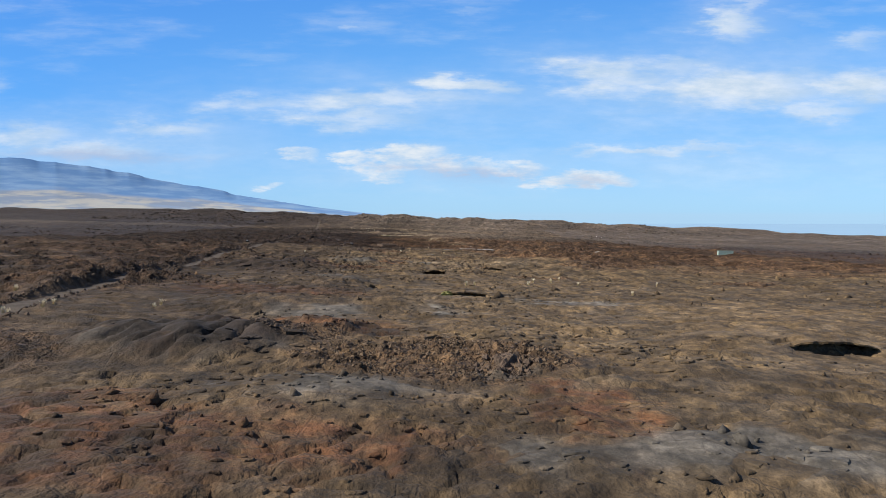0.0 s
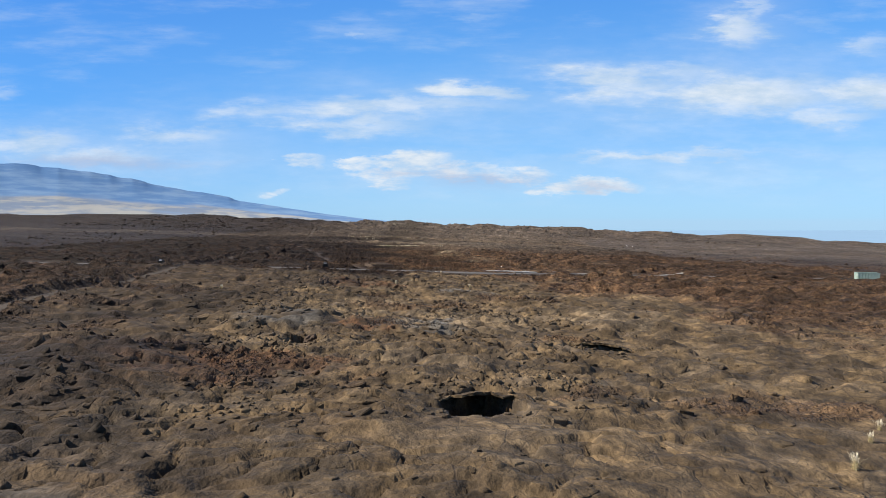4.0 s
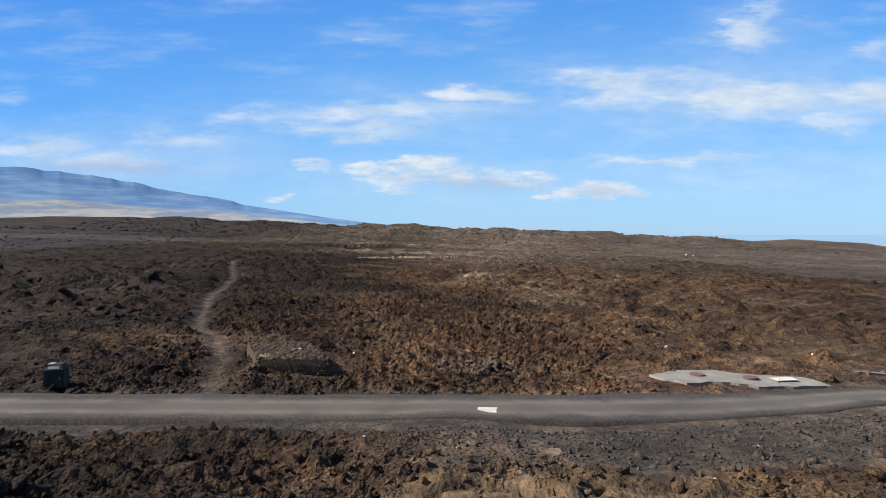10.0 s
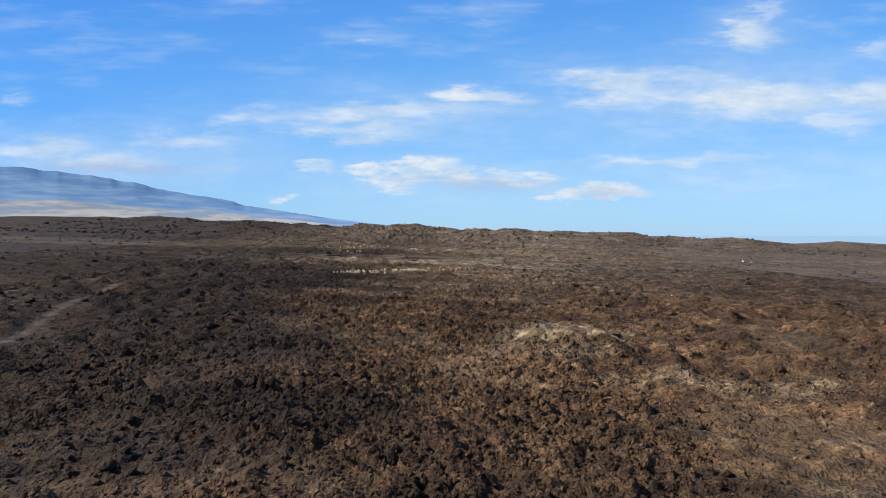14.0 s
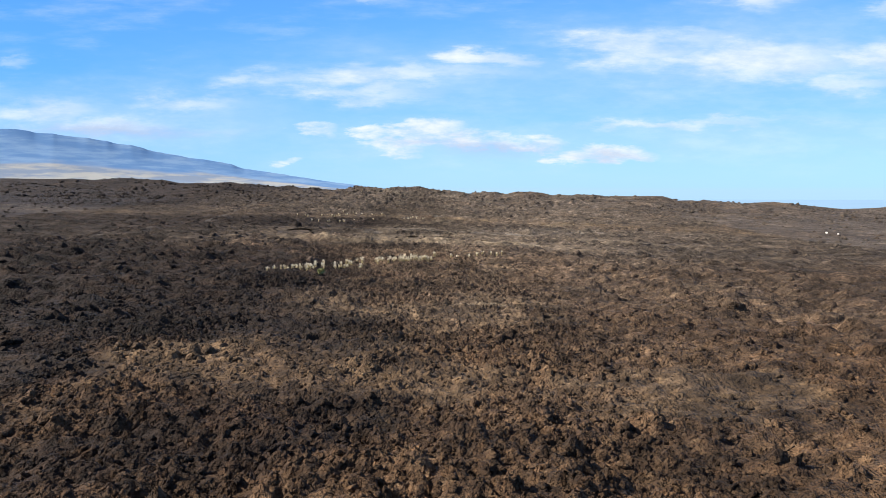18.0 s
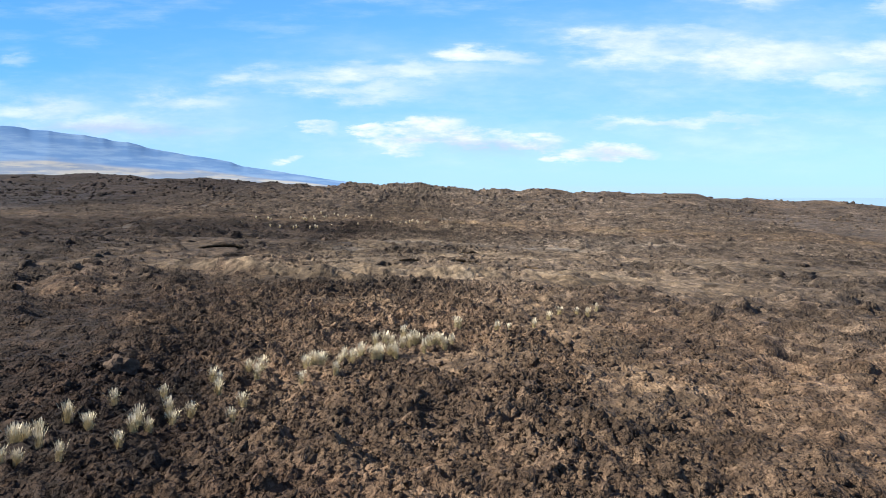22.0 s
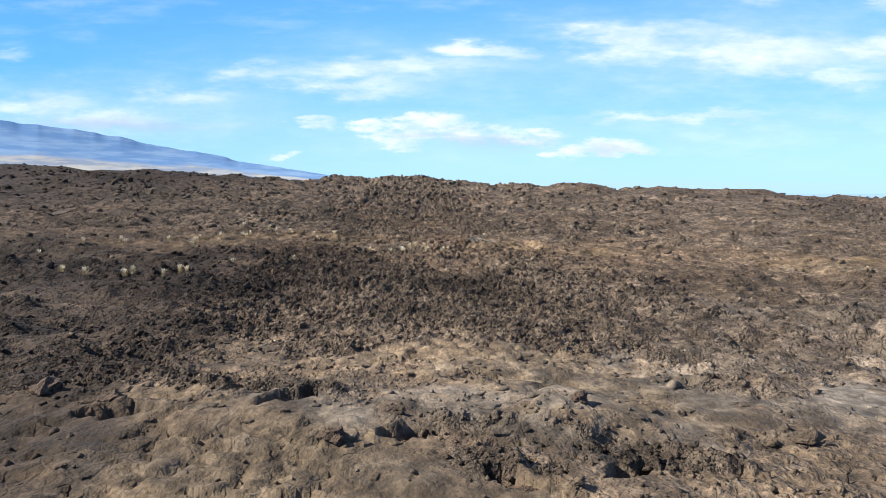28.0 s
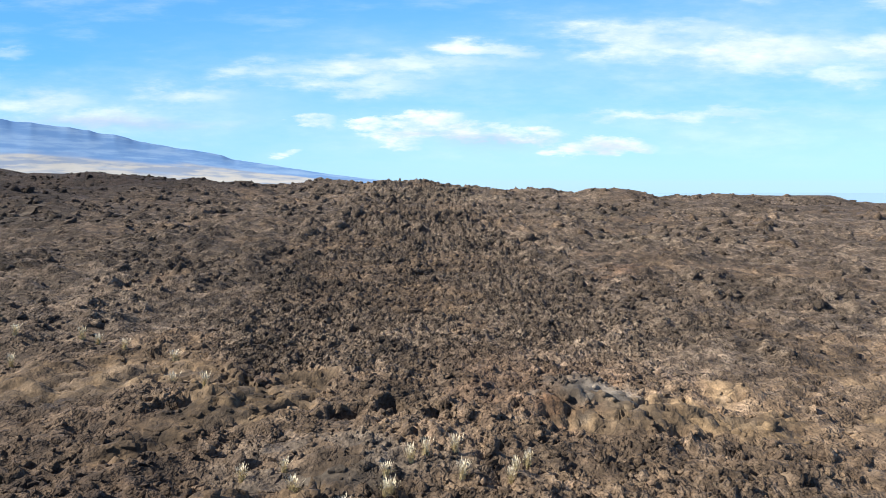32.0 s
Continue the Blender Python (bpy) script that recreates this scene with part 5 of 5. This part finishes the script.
outline_slab("concrete_slab", [(8.7, 189.3), (10.9, 190.8), (13.2, 191.6), (14.0, 190.7), (17.7, 190.0), (18.2, 188.1), (14.2, 187.2), (11.8, 187.8), (10.0, 187.2)], 0.10, CONCRETE, "pale irregular poured concrete slab beside the track", "concrete slab")
outline_slab("concrete_slab", [(21.6, 191.9), (28.0, 195.8), (38.0, 200.5), (52.0, 205.6), (51.6, 204.4), (37.6, 198.6), (27.2, 194.2)], 0.10, CONCRETE, "long pale strip of poured concrete along the track", "concrete slab")


def flat_thing(name, x, y, w, d, h, turn, material, label, category, z=None, bend=0.02):
    bm = block(bmesh.new(), -w / 2, w / 2, -d / 2, d / 2, 0, h, min(h, w, d) * 0.2)
    bmesh.ops.subdivide_edges(bm, edges=[e for e in bm.edges if e.calc_length() > 0.25], cuts=4, use_grid_fill=True)
    for v in bm.verts:
        v.co += Vector((noise.noise(v.co * 5), noise.noise(v.co * 5 + Vector((7, 0, 0))), noise.noise(v.co * 4))) * bend
    mesh = bpy.data.meshes.new(name)
    bm.to_mesh(mesh)
    bm.free()
    mesh.materials.append(material)
    ob = new(name, mesh)
    ob.matrix_basis = pose(x, y, height(x, y) if z is None else z, 0, 0, turn)
    return tagged(ob, label, category)


def slab_top(x, y):
    return height(x, y) + 0.135


for px, py in ((11.5, 189.5), (14.3, 189.1)):
    bm = bmesh.new()
    bmesh.ops.create_cone(bm, cap_ends=True, segments=28, radius1=0.42, radius2=0.40, depth=0.05, matrix=Matrix.Translation((0, 0, 0.02)))
    mesh = bpy.data.meshes.new("iron_cover")
    bm.to_mesh(mesh)
    bm.free()
    mesh.materials.append(RUST_IRON)
    cover = tagged(new("iron_cover", mesh), "round rusty iron cover set in the concrete slab", "cover", "covers in the concrete slab")
    cover.location = (px, py, slab_top(px, py) - 0.005)
flat_thing("white_board", 16.1, 189.0, 1.25, 0.75, 0.03, 8, WHITE, "flat white board lying on the concrete slab", "board", slab_top(16.1, 189.0) - 0.005, 0.004)
outline_slab("white_powder", [(-1.15, 180.75), (-0.7, 180.55), (-0.1, 180.7), (0.15, 180.95), (-0.1, 181.3), (-0.7, 181.4), (-1.05, 181.2)], 0.055, WHITE, "irregular patch of spilled white powder on the gravel track", "powder patch", 0.13, 8)
flat_thing("white_scrap", -10.9, 190.4, 0.55, 0.26, 0.04, 20, WHITE, "torn white scrap lying on the stone platform", "scrap", PLATFORM_Z + 0.85)
flat_thing("weathered_board", 19.2, 181.0, 0.30, 3.0, 0.05, -22, plain_material("grey_wood", (0.19, 0.175, 0.16), (0.28, 0.26, 0.24), 4.0, 0.9), "weathered grey board lying on the gravel verge", "board")


def stone_ring(x, y):
    rng = np.random.default_rng(41)
    t = thing("stone_ring", x, y, PLATFORM_Z + 0.85, 0, "small ring of ochre stones on the platform corner", "stone ring")
    shapes = stone_variants(3, rng, OCHRE)
    for i in range(11):
        a = i / 11 * 6.283
        ob = new("stone", shapes[i % 3])
        ob.parent = t
        ob.matrix_basis = pose(0.24 * math.cos(a), 0.30 * math.sin(a), 0.03, *rng.uniform(-30, 30, 3)) @ Matrix.Scale(0.075, 4)


stone_ring(-12.3, 188.5)


def dry_stick(x, y, turn):
    t = thing("dry_stick", x, y, height(x, y) + 0.03, turn, "bleached bent stick lying among the stones", "stick")
    bm = bmesh.new()
    rod(bm, (-0.35, 0.1, 0.02), (0.0, 0.0, 0.08), 0.022, 6)
    rod(bm, (0.0, 0.0, 0.08), (0.38, -0.22, 0.03), 0.018, 6)
    part("branch", bm, WHITE, t)
    part("twig", rod(bmesh.new(), (0.0, 0.0, 0.08), (0.16, 0.12, 0.10), 0.010, 5), WHITE, t)


dry_stick(-4.0, 187.3, 0)


# ---- pale green container on the far track ----
def container(x, y, turn):
    paint = plain_material("pale_green_paint", (0.20, 0.26, 0.22), (0.25, 0.31, 0.27), 1.0, 0.55)
    t = thing("container", x, y, height(x, y) - 0.05, turn, "pale green open steel container beside the far track", "container")
    for name, box in (("side_panel", (-2.1, 2.1, -0.9, -0.84)), ("side_panel", (-2.1, 2.1, 0.84, 0.9)), ("end_panel", (-2.1, -2.04, -0.84, 0.84)), ("end_panel", (2.04, 2.1, -0.84, 0.84))):
        part(name, block(bmesh.new(), *box, 0.12, 1.45, 0.01), paint, t)
    part("floor_panel", block(bmesh.new(), -2.04, 2.04, -0.84, 0.84, 0.12, 0.2), paint, t)
    for i in range(8):
        px = -1.9 + i * 0.543
        part("rib", block(bmesh.new(), px - 0.04, px + 0.04, -0.97, -0.9, 0.14, 1.42, 0.01), paint, t)
    for py in (-0.93, 0.93):
        part("top_rail", block(bmesh.new(), -2.14, 2.14, py - 0.06, py + 0.06, 1.40, 1.52, 0.01), paint, t)
    for px in (-1.7, 1.7):
        for py in (-0.7, 0.7):
            part("skid", block(bmesh.new(), px - 0.2, px + 0.2, py - 0.08, py + 0.08, 0.0, 0.13), RUST_IRON, t, "rusty steel skid")


container(88.0, 200.0, -12)


# ---- arched crust over hollows ----
def hollow_roof(x, y, rx, ry, turn):
    """The raised lip of crust behind a hollow: arched, thin at its ends, ragged in front and sinking into the ground behind."""
    c, sn = math.cos(radians(turn)), math.sin(radians(turn))
    place = lambda a, b: (x + a * c - b * sn, y + a * sn + b * c)
    ends = [height(*place(a * rx * 1.35, 0.3)) for a in (-1, 1)]
    rear = height(*place(0, 2.6 + ry))
    t = thing("crust_arch", x, y, 0.5 * (ends[0] + ends[1]), turn, "broken arch of lava crust over a dark hollow", "lava arch", "crust arches over hollows")
    z0 = t.matrix_basis.translation.z
    deep, rise = 1.6 + 0.5 * ry, min(0.12 + 0.11 * rx, 0.42)
    cut = 0.3 * math.sin(x * 3 + y)
    nx, ny = 17, 8
    for lo, hi in ((-1.3, cut), (cut, 1.3)):
        bm = bmesh.new()
        rows = []
        for side in (0, 1):
            for j in range(ny):
                row = []
                for i in range(nx):
                    a, b = lo + (hi - lo) * i / (nx - 1), j / (ny - 1)
                    arch = max(0.0, 1 - (a / 1.3) ** 2)
                    jag = (0.55 * noise.noise(Vector((a * 1.7, x, y))) + 0.25 * noise.noise(Vector((a * 5.0, x, y)))) * (1 - b)
                    level = ends[0] + (ends[1] - ends[0]) * (a + 1.3) / 2.6
                    level = level * (1 - b) + (0.3 * level + 0.7 * rear) * b
                    lift = rise * arch ** 0.6 * (1 - b) ** 0.8 - 0.28 * b ** 2 - 0.10 * (1 - arch) + 0.10 * noise.noise(Vector((a * 2.3 + x, b * 4, y))) + 0.05 * noise.noise(Vector((a * 6 + x, b * 9, y)))
                    thick = (0.03 + 0.10 * arch) * (1 + 0.5 * noise.noise(Vector((a * 4, y, x))))
                    row.append(bm.verts.new((a * rx, 0.25 * ry + jag * 0.6 + b * deep, level - z0 + lift - thick * side)))
                rows.append(row)
        for j in range(ny - 1):
            for i in range(nx - 1):
                bm.faces.new((rows[j][i], rows[j][i + 1], rows[j + 1][i + 1], rows[j + 1][i]))
                bm.faces.new((rows[ny + j][i], rows[ny + j + 1][i], rows[ny + j + 1][i + 1], rows[ny + j][i + 1]))
            bm.faces.new((rows[j][0], rows[j + 1][0], rows[ny + j + 1][0], rows[ny + j][0]))
            bm.faces.new((rows[j + 1][-1], rows[j][-1], rows[ny + j][-1], rows[ny + j + 1][-1]))
        for i in range(nx - 1):
            bm.faces.new((rows[ny][i], rows[ny][i + 1], rows[0][i + 1], rows[0][i]))
        part("slab", bm, GROUND, t)


for row in PITS + PITS_FAR[:5]:
    if row[2] > 1.0:
        hollow_roof(*row[:5])


# ---- boulders ----
def boulder_mesh(seed, material):
    bm = bmesh.new()
    bmesh.ops.create_icosphere(bm, subdivisions=3, radius=1.0)
    off = Vector((seed * 7.1, seed * 3.3, 0))
    for v in bm.verts:
        d = v.co.normalized()
        v.co = d * (1 + 0.5 * noise.noise(d * 1.6 + off) - 0.30 * abs(noise.noise(d * 3.5 + off)) + 0.16 * noise.noise(d * 8.0 + off))
        v.co.z *= 0.7
    mesh = bpy.data.meshes.new("boulder")
    bm.to_mesh(mesh)
    bm.free()
    mesh.materials.append(material)
    return mesh


# those at (-6.4, 163.3) and (-3.8, 158.5) stand in for tilted crust slabs
BOULDERS = [
    (-3.0, 381.4, 0.6), (-24.7, 364.3, 0.9), (-5.2, 362.1, 0.4), (8.4, 267.4, 0.55), (9.2, 266.6, 0.4), (-5.2, 227.9, 0.35), (-15.8, 443.7, 0.5), (-17.8, 442.7, 0.5), (-11.7, 440.0, 0.55), (-2.4, 453.3, 0.4),
    (-9.0, 446.4, 0.45), (-26.6, 445.8, 0.6), (-29.8, 446.9, 0.7), (-63.6, 611.7, 1.9), (-30.8, 611.2, 1.0), (-27.1, 516.2, 0.7), (-6.4, 163.3, 0.7), (-3.8, 158.5, 0.65), (-21.0, 168.8, 0.8), (-14.7, 158.6, 0.7),
    (-19.7, 472.4, 0.5), (-9.3, 484.0, 0.5), (-11.1, 491.9, 0.5), (3.4, 193.6, 0.45), (-14.5, 143.8, 0.8), (-13.2, 144.6, 0.6), (3.6, 31.4, 0.8), (-28.0, 92.0, 0.9), (-24.0, 95.0, 0.8), (-9.2, 105.8, 0.5),
]
shapes = [boulder_mesh(i, DARK_STONE) for i in range(5)]
boulder_rng = random.Random(5)
for bx, by, br in BOULDERS:
    ob = tagged(new("boulder", shapes[boulder_rng.randrange(5)]), "dark rough lava boulder lying on the flow", "boulder", "lava boulders")
    ob.matrix_basis = pose(bx, by, height(bx, by) + br * 0.08, boulder_rng.uniform(-20, 20), boulder_rng.uniform(-20, 20), boulder_rng.uniform(0, 360)) @ Matrix.Diagonal((br, br * 0.8, br * 0.9, 1))

coral_rng = np.random.default_rng(51)
coral_shapes = stone_variants(3, coral_rng, CORAL)
for cx, cy, cs in ((25.0, 313.2, 0.2), (31.7, 320.9, 0.18), (32.4, 318.3, 0.2), (126.9, 512.2, 0.5), (130.1, 510.7, 0.45), (12.4, 197.5, 0.13), (23.6, 199.8, 0.18), (5.6, 172.3, 0.09), (14.5, 177.8, 0.08), (17.4, 174.0, 0.09), (-5.6, 176.4, 0.08), (4.3, 170.6, 0.11), (-2.2, 174.6, 0.07), (9.0, 176.8, 0.08), (-8.1, 193.6, 0.13)):
    ob = tagged(new("coral_rock", coral_shapes[int(coral_rng.integers(3))]), "small bleached white coral rock on brown lava", "rock", "white coral rocks")
    ob.matrix_basis = pose(cx, cy, height(cx, cy) + cs * 0.35, 0, 0, float(coral_rng.uniform(0, 360))) @ Matrix.Scale(cs, 4)


# ---- fountain grass ----
STRAW = plain_material("straw", (0.34, 0.27, 0.14), (0.46, 0.38, 0.21), 8.0, 0.8)
PLUME = plain_material("pale_plume", (0.58, 0.51, 0.36), (0.70, 0.63, 0.47), 8.0, 0.9)
GREEN_BLADE = plain_material("green_blade", (0.14, 0.15, 0.05), (0.26, 0.24, 0.09), 8.0, 0.8)


def blades(rng, count, length, spread_out, width, start=0.0, droop=0.12):
    v, f = [], []
    for _ in range(count):
        a, lean_out = rng.uniform(0, 6.283), abs(rng.normal(0, spread_out))
        h = length * rng.uniform(0.6, 1.0)
        bx, by = rng.normal(0, 0.07, 2)
        d = np.array([math.cos(a), math.sin(a)])
        side = np.array([-d[1], d[0]]) * width * rng.uniform(0.6, 1.2)
        k = len(v)
        for t in (0.0, 0.45, 0.8, 1.0):
            t = start + (1 - start) * t
            p = np.array([bx, by]) + d * h * (lean_out * t + droop * t ** 3)
            w = side * (1 - 0.85 * t) if start == 0 else side * math.sin(math.pi * min(0.98, 0.1 + 0.9 * (t - start) / (1 - start)))
            z = h * t * (1 - 0.25 * lean_out * t)
            v += [(p[0] - w[0], p[1] - w[1], z), (p[0] + w[0], p[1] + w[1], z)]
        f += [(k + 2 * i, k + 2 * i + 1, k + 2 * i + 3, k + 2 * i + 2) for i in range(3)]
    return v, f


def tuft_meshes(seed):
    out = []
    for name, count, length, wide, width, start, material in (("blade_clump", 170, 0.72, 0.26, 0.006, 0.0, STRAW), ("plume", 80, 0.95, 0.17, 0.011, 0.68, PLUME), ("green_blades", 26, 0.45, 0.45, 0.007, 0.0, GREEN_BLADE)):
        mesh = bpy.data.meshes.new(name)
        rng = np.random.default_rng(seed * 10 + count)
        v, f = blades(rng, count, length, wide, width, start)
        mesh.from_pydata(v, [], f)
        mesh.materials.append(material)
        out.append((name, mesh))
    return out


TUFTS = [tuft_meshes(i) for i in range(4)]
GRASS_LINE = [
    (-13.2, 371.6), (-13.8, 369.9), (-12.9, 370.5), (-12.6, 371.4), (-12.3, 372.3), (-11.7, 373.7), (-11.6, 371.5), (-11.2, 372.1), (-10.8, 372.7), (-10.0, 371.7), (-9.4, 371.7), (-8.7, 372.8), (-10.3, 370.4),
    (-11.8, 369.3), (-12.2, 369.6), (-12.6, 368.9), (-12.9, 367.8), (-12.6, 368.0), (-13.6, 367.9), (-13.9, 366.9), (-14.2, 366.2), (-14.4, 366.1), (-15.3, 365.8), (-15.6, 365.5), (-16.0, 365.4), (-8.2, 376.2),
    (-9.7, 371.9), (-9.1, 371.5), (-11.0, 372.4), (-11.9, 369.6),
]
GRASS_HOLLOW = [
    (-22.9, 353.9), (-23.1, 353.6), (-22.8, 354.5), (-22.6, 355.9), (-21.6, 355.4), (-20.2, 356.2), (-20.0, 355.3), (-20.8, 359.9), (-19.6, 357.5), (-19.7, 362.6), (-19.3, 362.4), (-18.8, 360.7), (-18.5, 364.2),
    (-17.8, 364.1), (-17.6, 362.4), (-17.4, 359.5), (-19.0, 358.1), (-15.8, 364.7), (-15.3, 365.4), (-21.9, 357.9), (-5.7, 376.4), (-4.9, 377.3), (-2.9, 379.2), (-1.6, 381.1), (0.8, 383.0), (1.8, 383.9), (2.7, 385.0), (-0.6, 382.5),
    (-8.4, 376.3), (-23.8, 353.0), (-24.6, 352.6), (-23.4, 354.2),
]
GRASS_ROW = [
    (-26.8, 349.5), (-26.1, 349.9), (-25.5, 350.6), (-25.1, 350.9), (-24.9, 351.4), (-24.3, 351.1), (-23.8, 351.3), (-23.4, 351.6), (-22.9, 351.9), (-22.3, 351.7), (-22.1, 352.2), (-22.0, 353.2), (-20.9, 352.4), (-21.4, 355.0), (-19.8, 353.9),
    (-19.6, 355.7), (-19.1, 356.6), (-17.3, 357.8), (-15.5, 362.1), (-14.2, 363.5), (-24.1, 352.2), (-22.6, 351.1),
]
GRASS_FAR = [
    (-57.9, 493.7), (-56.0, 499.2), (-54.7, 505.6), (-53.7, 504.6), (-49.3, 506.9), (-45.9, 506.6), (-43.4, 508.6), (-42.2, 516.1), (-47.3, 479.2), (-45.2, 478.9), (-42.7, 480.8), (-42.2, 481.5), (-39.0, 480.3),
    (-38.1, 481.8), (-37.8, 482.6), (-30.0, 491.4), (-46.0, 508.7), (-44.2, 511.4), (-42.3, 515.1), (-42.1, 518.0), (-36.2, 490.8), (-32.2, 516.3), (-43.9, 500.4), (-29.3, 513.2), (-33.4, 519.7), (-40.8, 523.2), (-39.6, 522.9), (-37.3, 521.6), (-44.2, 521.8),
]
GRASS_LAST = [
    (-25.2, 505.4), (-23.7, 506.1), (-23.1, 504.9), (-19.6, 505.6), (-18.7, 506.5), (-18.1, 506.9), (-16.9, 507.5), (-16.6, 505.6), (-14.7, 505.8), (-13.9, 507.0), (-19.5, 504.1), (-19.3, 504.4), (-20.8, 502.5), (-14.5, 506.2),
]
GRASS_FIRST = [
    (-26.7, 43.6), (-27.6, 44.6), (-31.7, 52.9), (-25.2, 44.9), (-25.3, 46.4), (-19.6, 48.9), (-19.4, 49.7), (21.0, 69.4), (28.6, 84.5), (11.0, 75.2), (5.0, 73.6), (4.1, 73.3), (17.0, 88.2), (15.4, 85.0), (12.9, 83.2), (18.2, 82.2),
    (15.6, 86.6), (-24.7, 137.0), (-6.0, 149.2), (-4.2, 152.6), (3.3, 144.3), (0.0, 168.3), (3.0, 63.2), (11.2, 75.6),
]
grass_rng = random.Random(9)


def grass_tuft(x, y, size, label, group):
    t = thing("grass_tuft", x, y, max(height(x, y), height(x, y - 0.3) - 0.1) - 0.02, grass_rng.uniform(0, 360), label, "grass", group)
    t.scale = (size * grass_rng.uniform(0.85, 1.2), size * grass_rng.uniform(0.85, 1.2), size * grass_rng.uniform(0.85, 1.2))
    for name, mesh in TUFTS[grass_rng.randrange(4)]:
        if name == "green_blades" and grass_rng.random() < 0.5:
            continue
        ob = tagged(new(name, mesh), kind="stuff")
        ob.parent = t


for rows, size, label, group in (
        (GRASS_LINE, 0.95, "tall straw-coloured fountain grass tuft in brown clinker", "grass line across the clinker"),
        (GRASS_HOLLOW, 0.85, "dry pale fountain grass tuft in a rusty hollow", "grass line across the clinker"),
        (GRASS_ROW, 0.7, "dense pale fountain grass tuft at the edge of a hollow", "grass line across the clinker"),
        (GRASS_FAR, 0.95, "small dry pale grass tuft on dark lava", "grass on the dark flow"),
        (GRASS_LAST, 0.8, "short bleached grass tuft in a lava joint", "grass on the dark flow"),
        (GRASS_FIRST, 0.6, "short dry grass tuft on cracked brown crust", "grass on the smooth crust")):
    for gx, gy in rows:
        grass_tuft(gx, gy, size, label, group)


# ---- shrub in the open hollow ----
def shrub(x, y, z, size):
    rng = np.random.default_rng(77)
    t = thing("green_shrub", x, y, z, 0, "small yellow-green shrub growing in an open hollow", "shrub")
    bm = bmesh.new()
    for i in range(7):
        a = i / 7 * 6.283
        rod(bm, (0, 0, 0), (0.3 * size * math.cos(a), 0.25 * size * math.sin(a), size * 0.55), 0.012, 5)
    part("stems", bm, STRAW, t)
    v, f = [], []
    for _ in range(700):
        d = rng.normal(0, 1, 3)
        d = d / np.linalg.norm(d) * rng.uniform(0.5, 1.0)
        p = np.array([d[0] * 0.55 * size, d[1] * 0.45 * size, size * (0.55 + 0.42 * d[2])])
        a, b = rng.normal(0, 1, (2, 3)) * 0.045
        k = len(v)
        v += [tuple(p - a), tuple(p + b), tuple(p + a), tuple(p - b)]
        f.append((k, k + 1, k + 2, k + 3))
    mesh = bpy.data.meshes.new("leaves")
    mesh.from_pydata(v, [], f)
    mesh.materials.append(plain_material("leaf_green", (0.16, 0.165, 0.06), (0.27, 0.26, 0.10), 9.0, 0.7))
    ob = tagged(new("leaves", mesh), kind="stuff")
    ob.parent = t


shrub(1.7, 63.3, height(1.7, 63.3) - 0.05, 1.0)
shrub(-20.2, 346.9, height(-20.2, 346.9) - 0.05, 0.8)
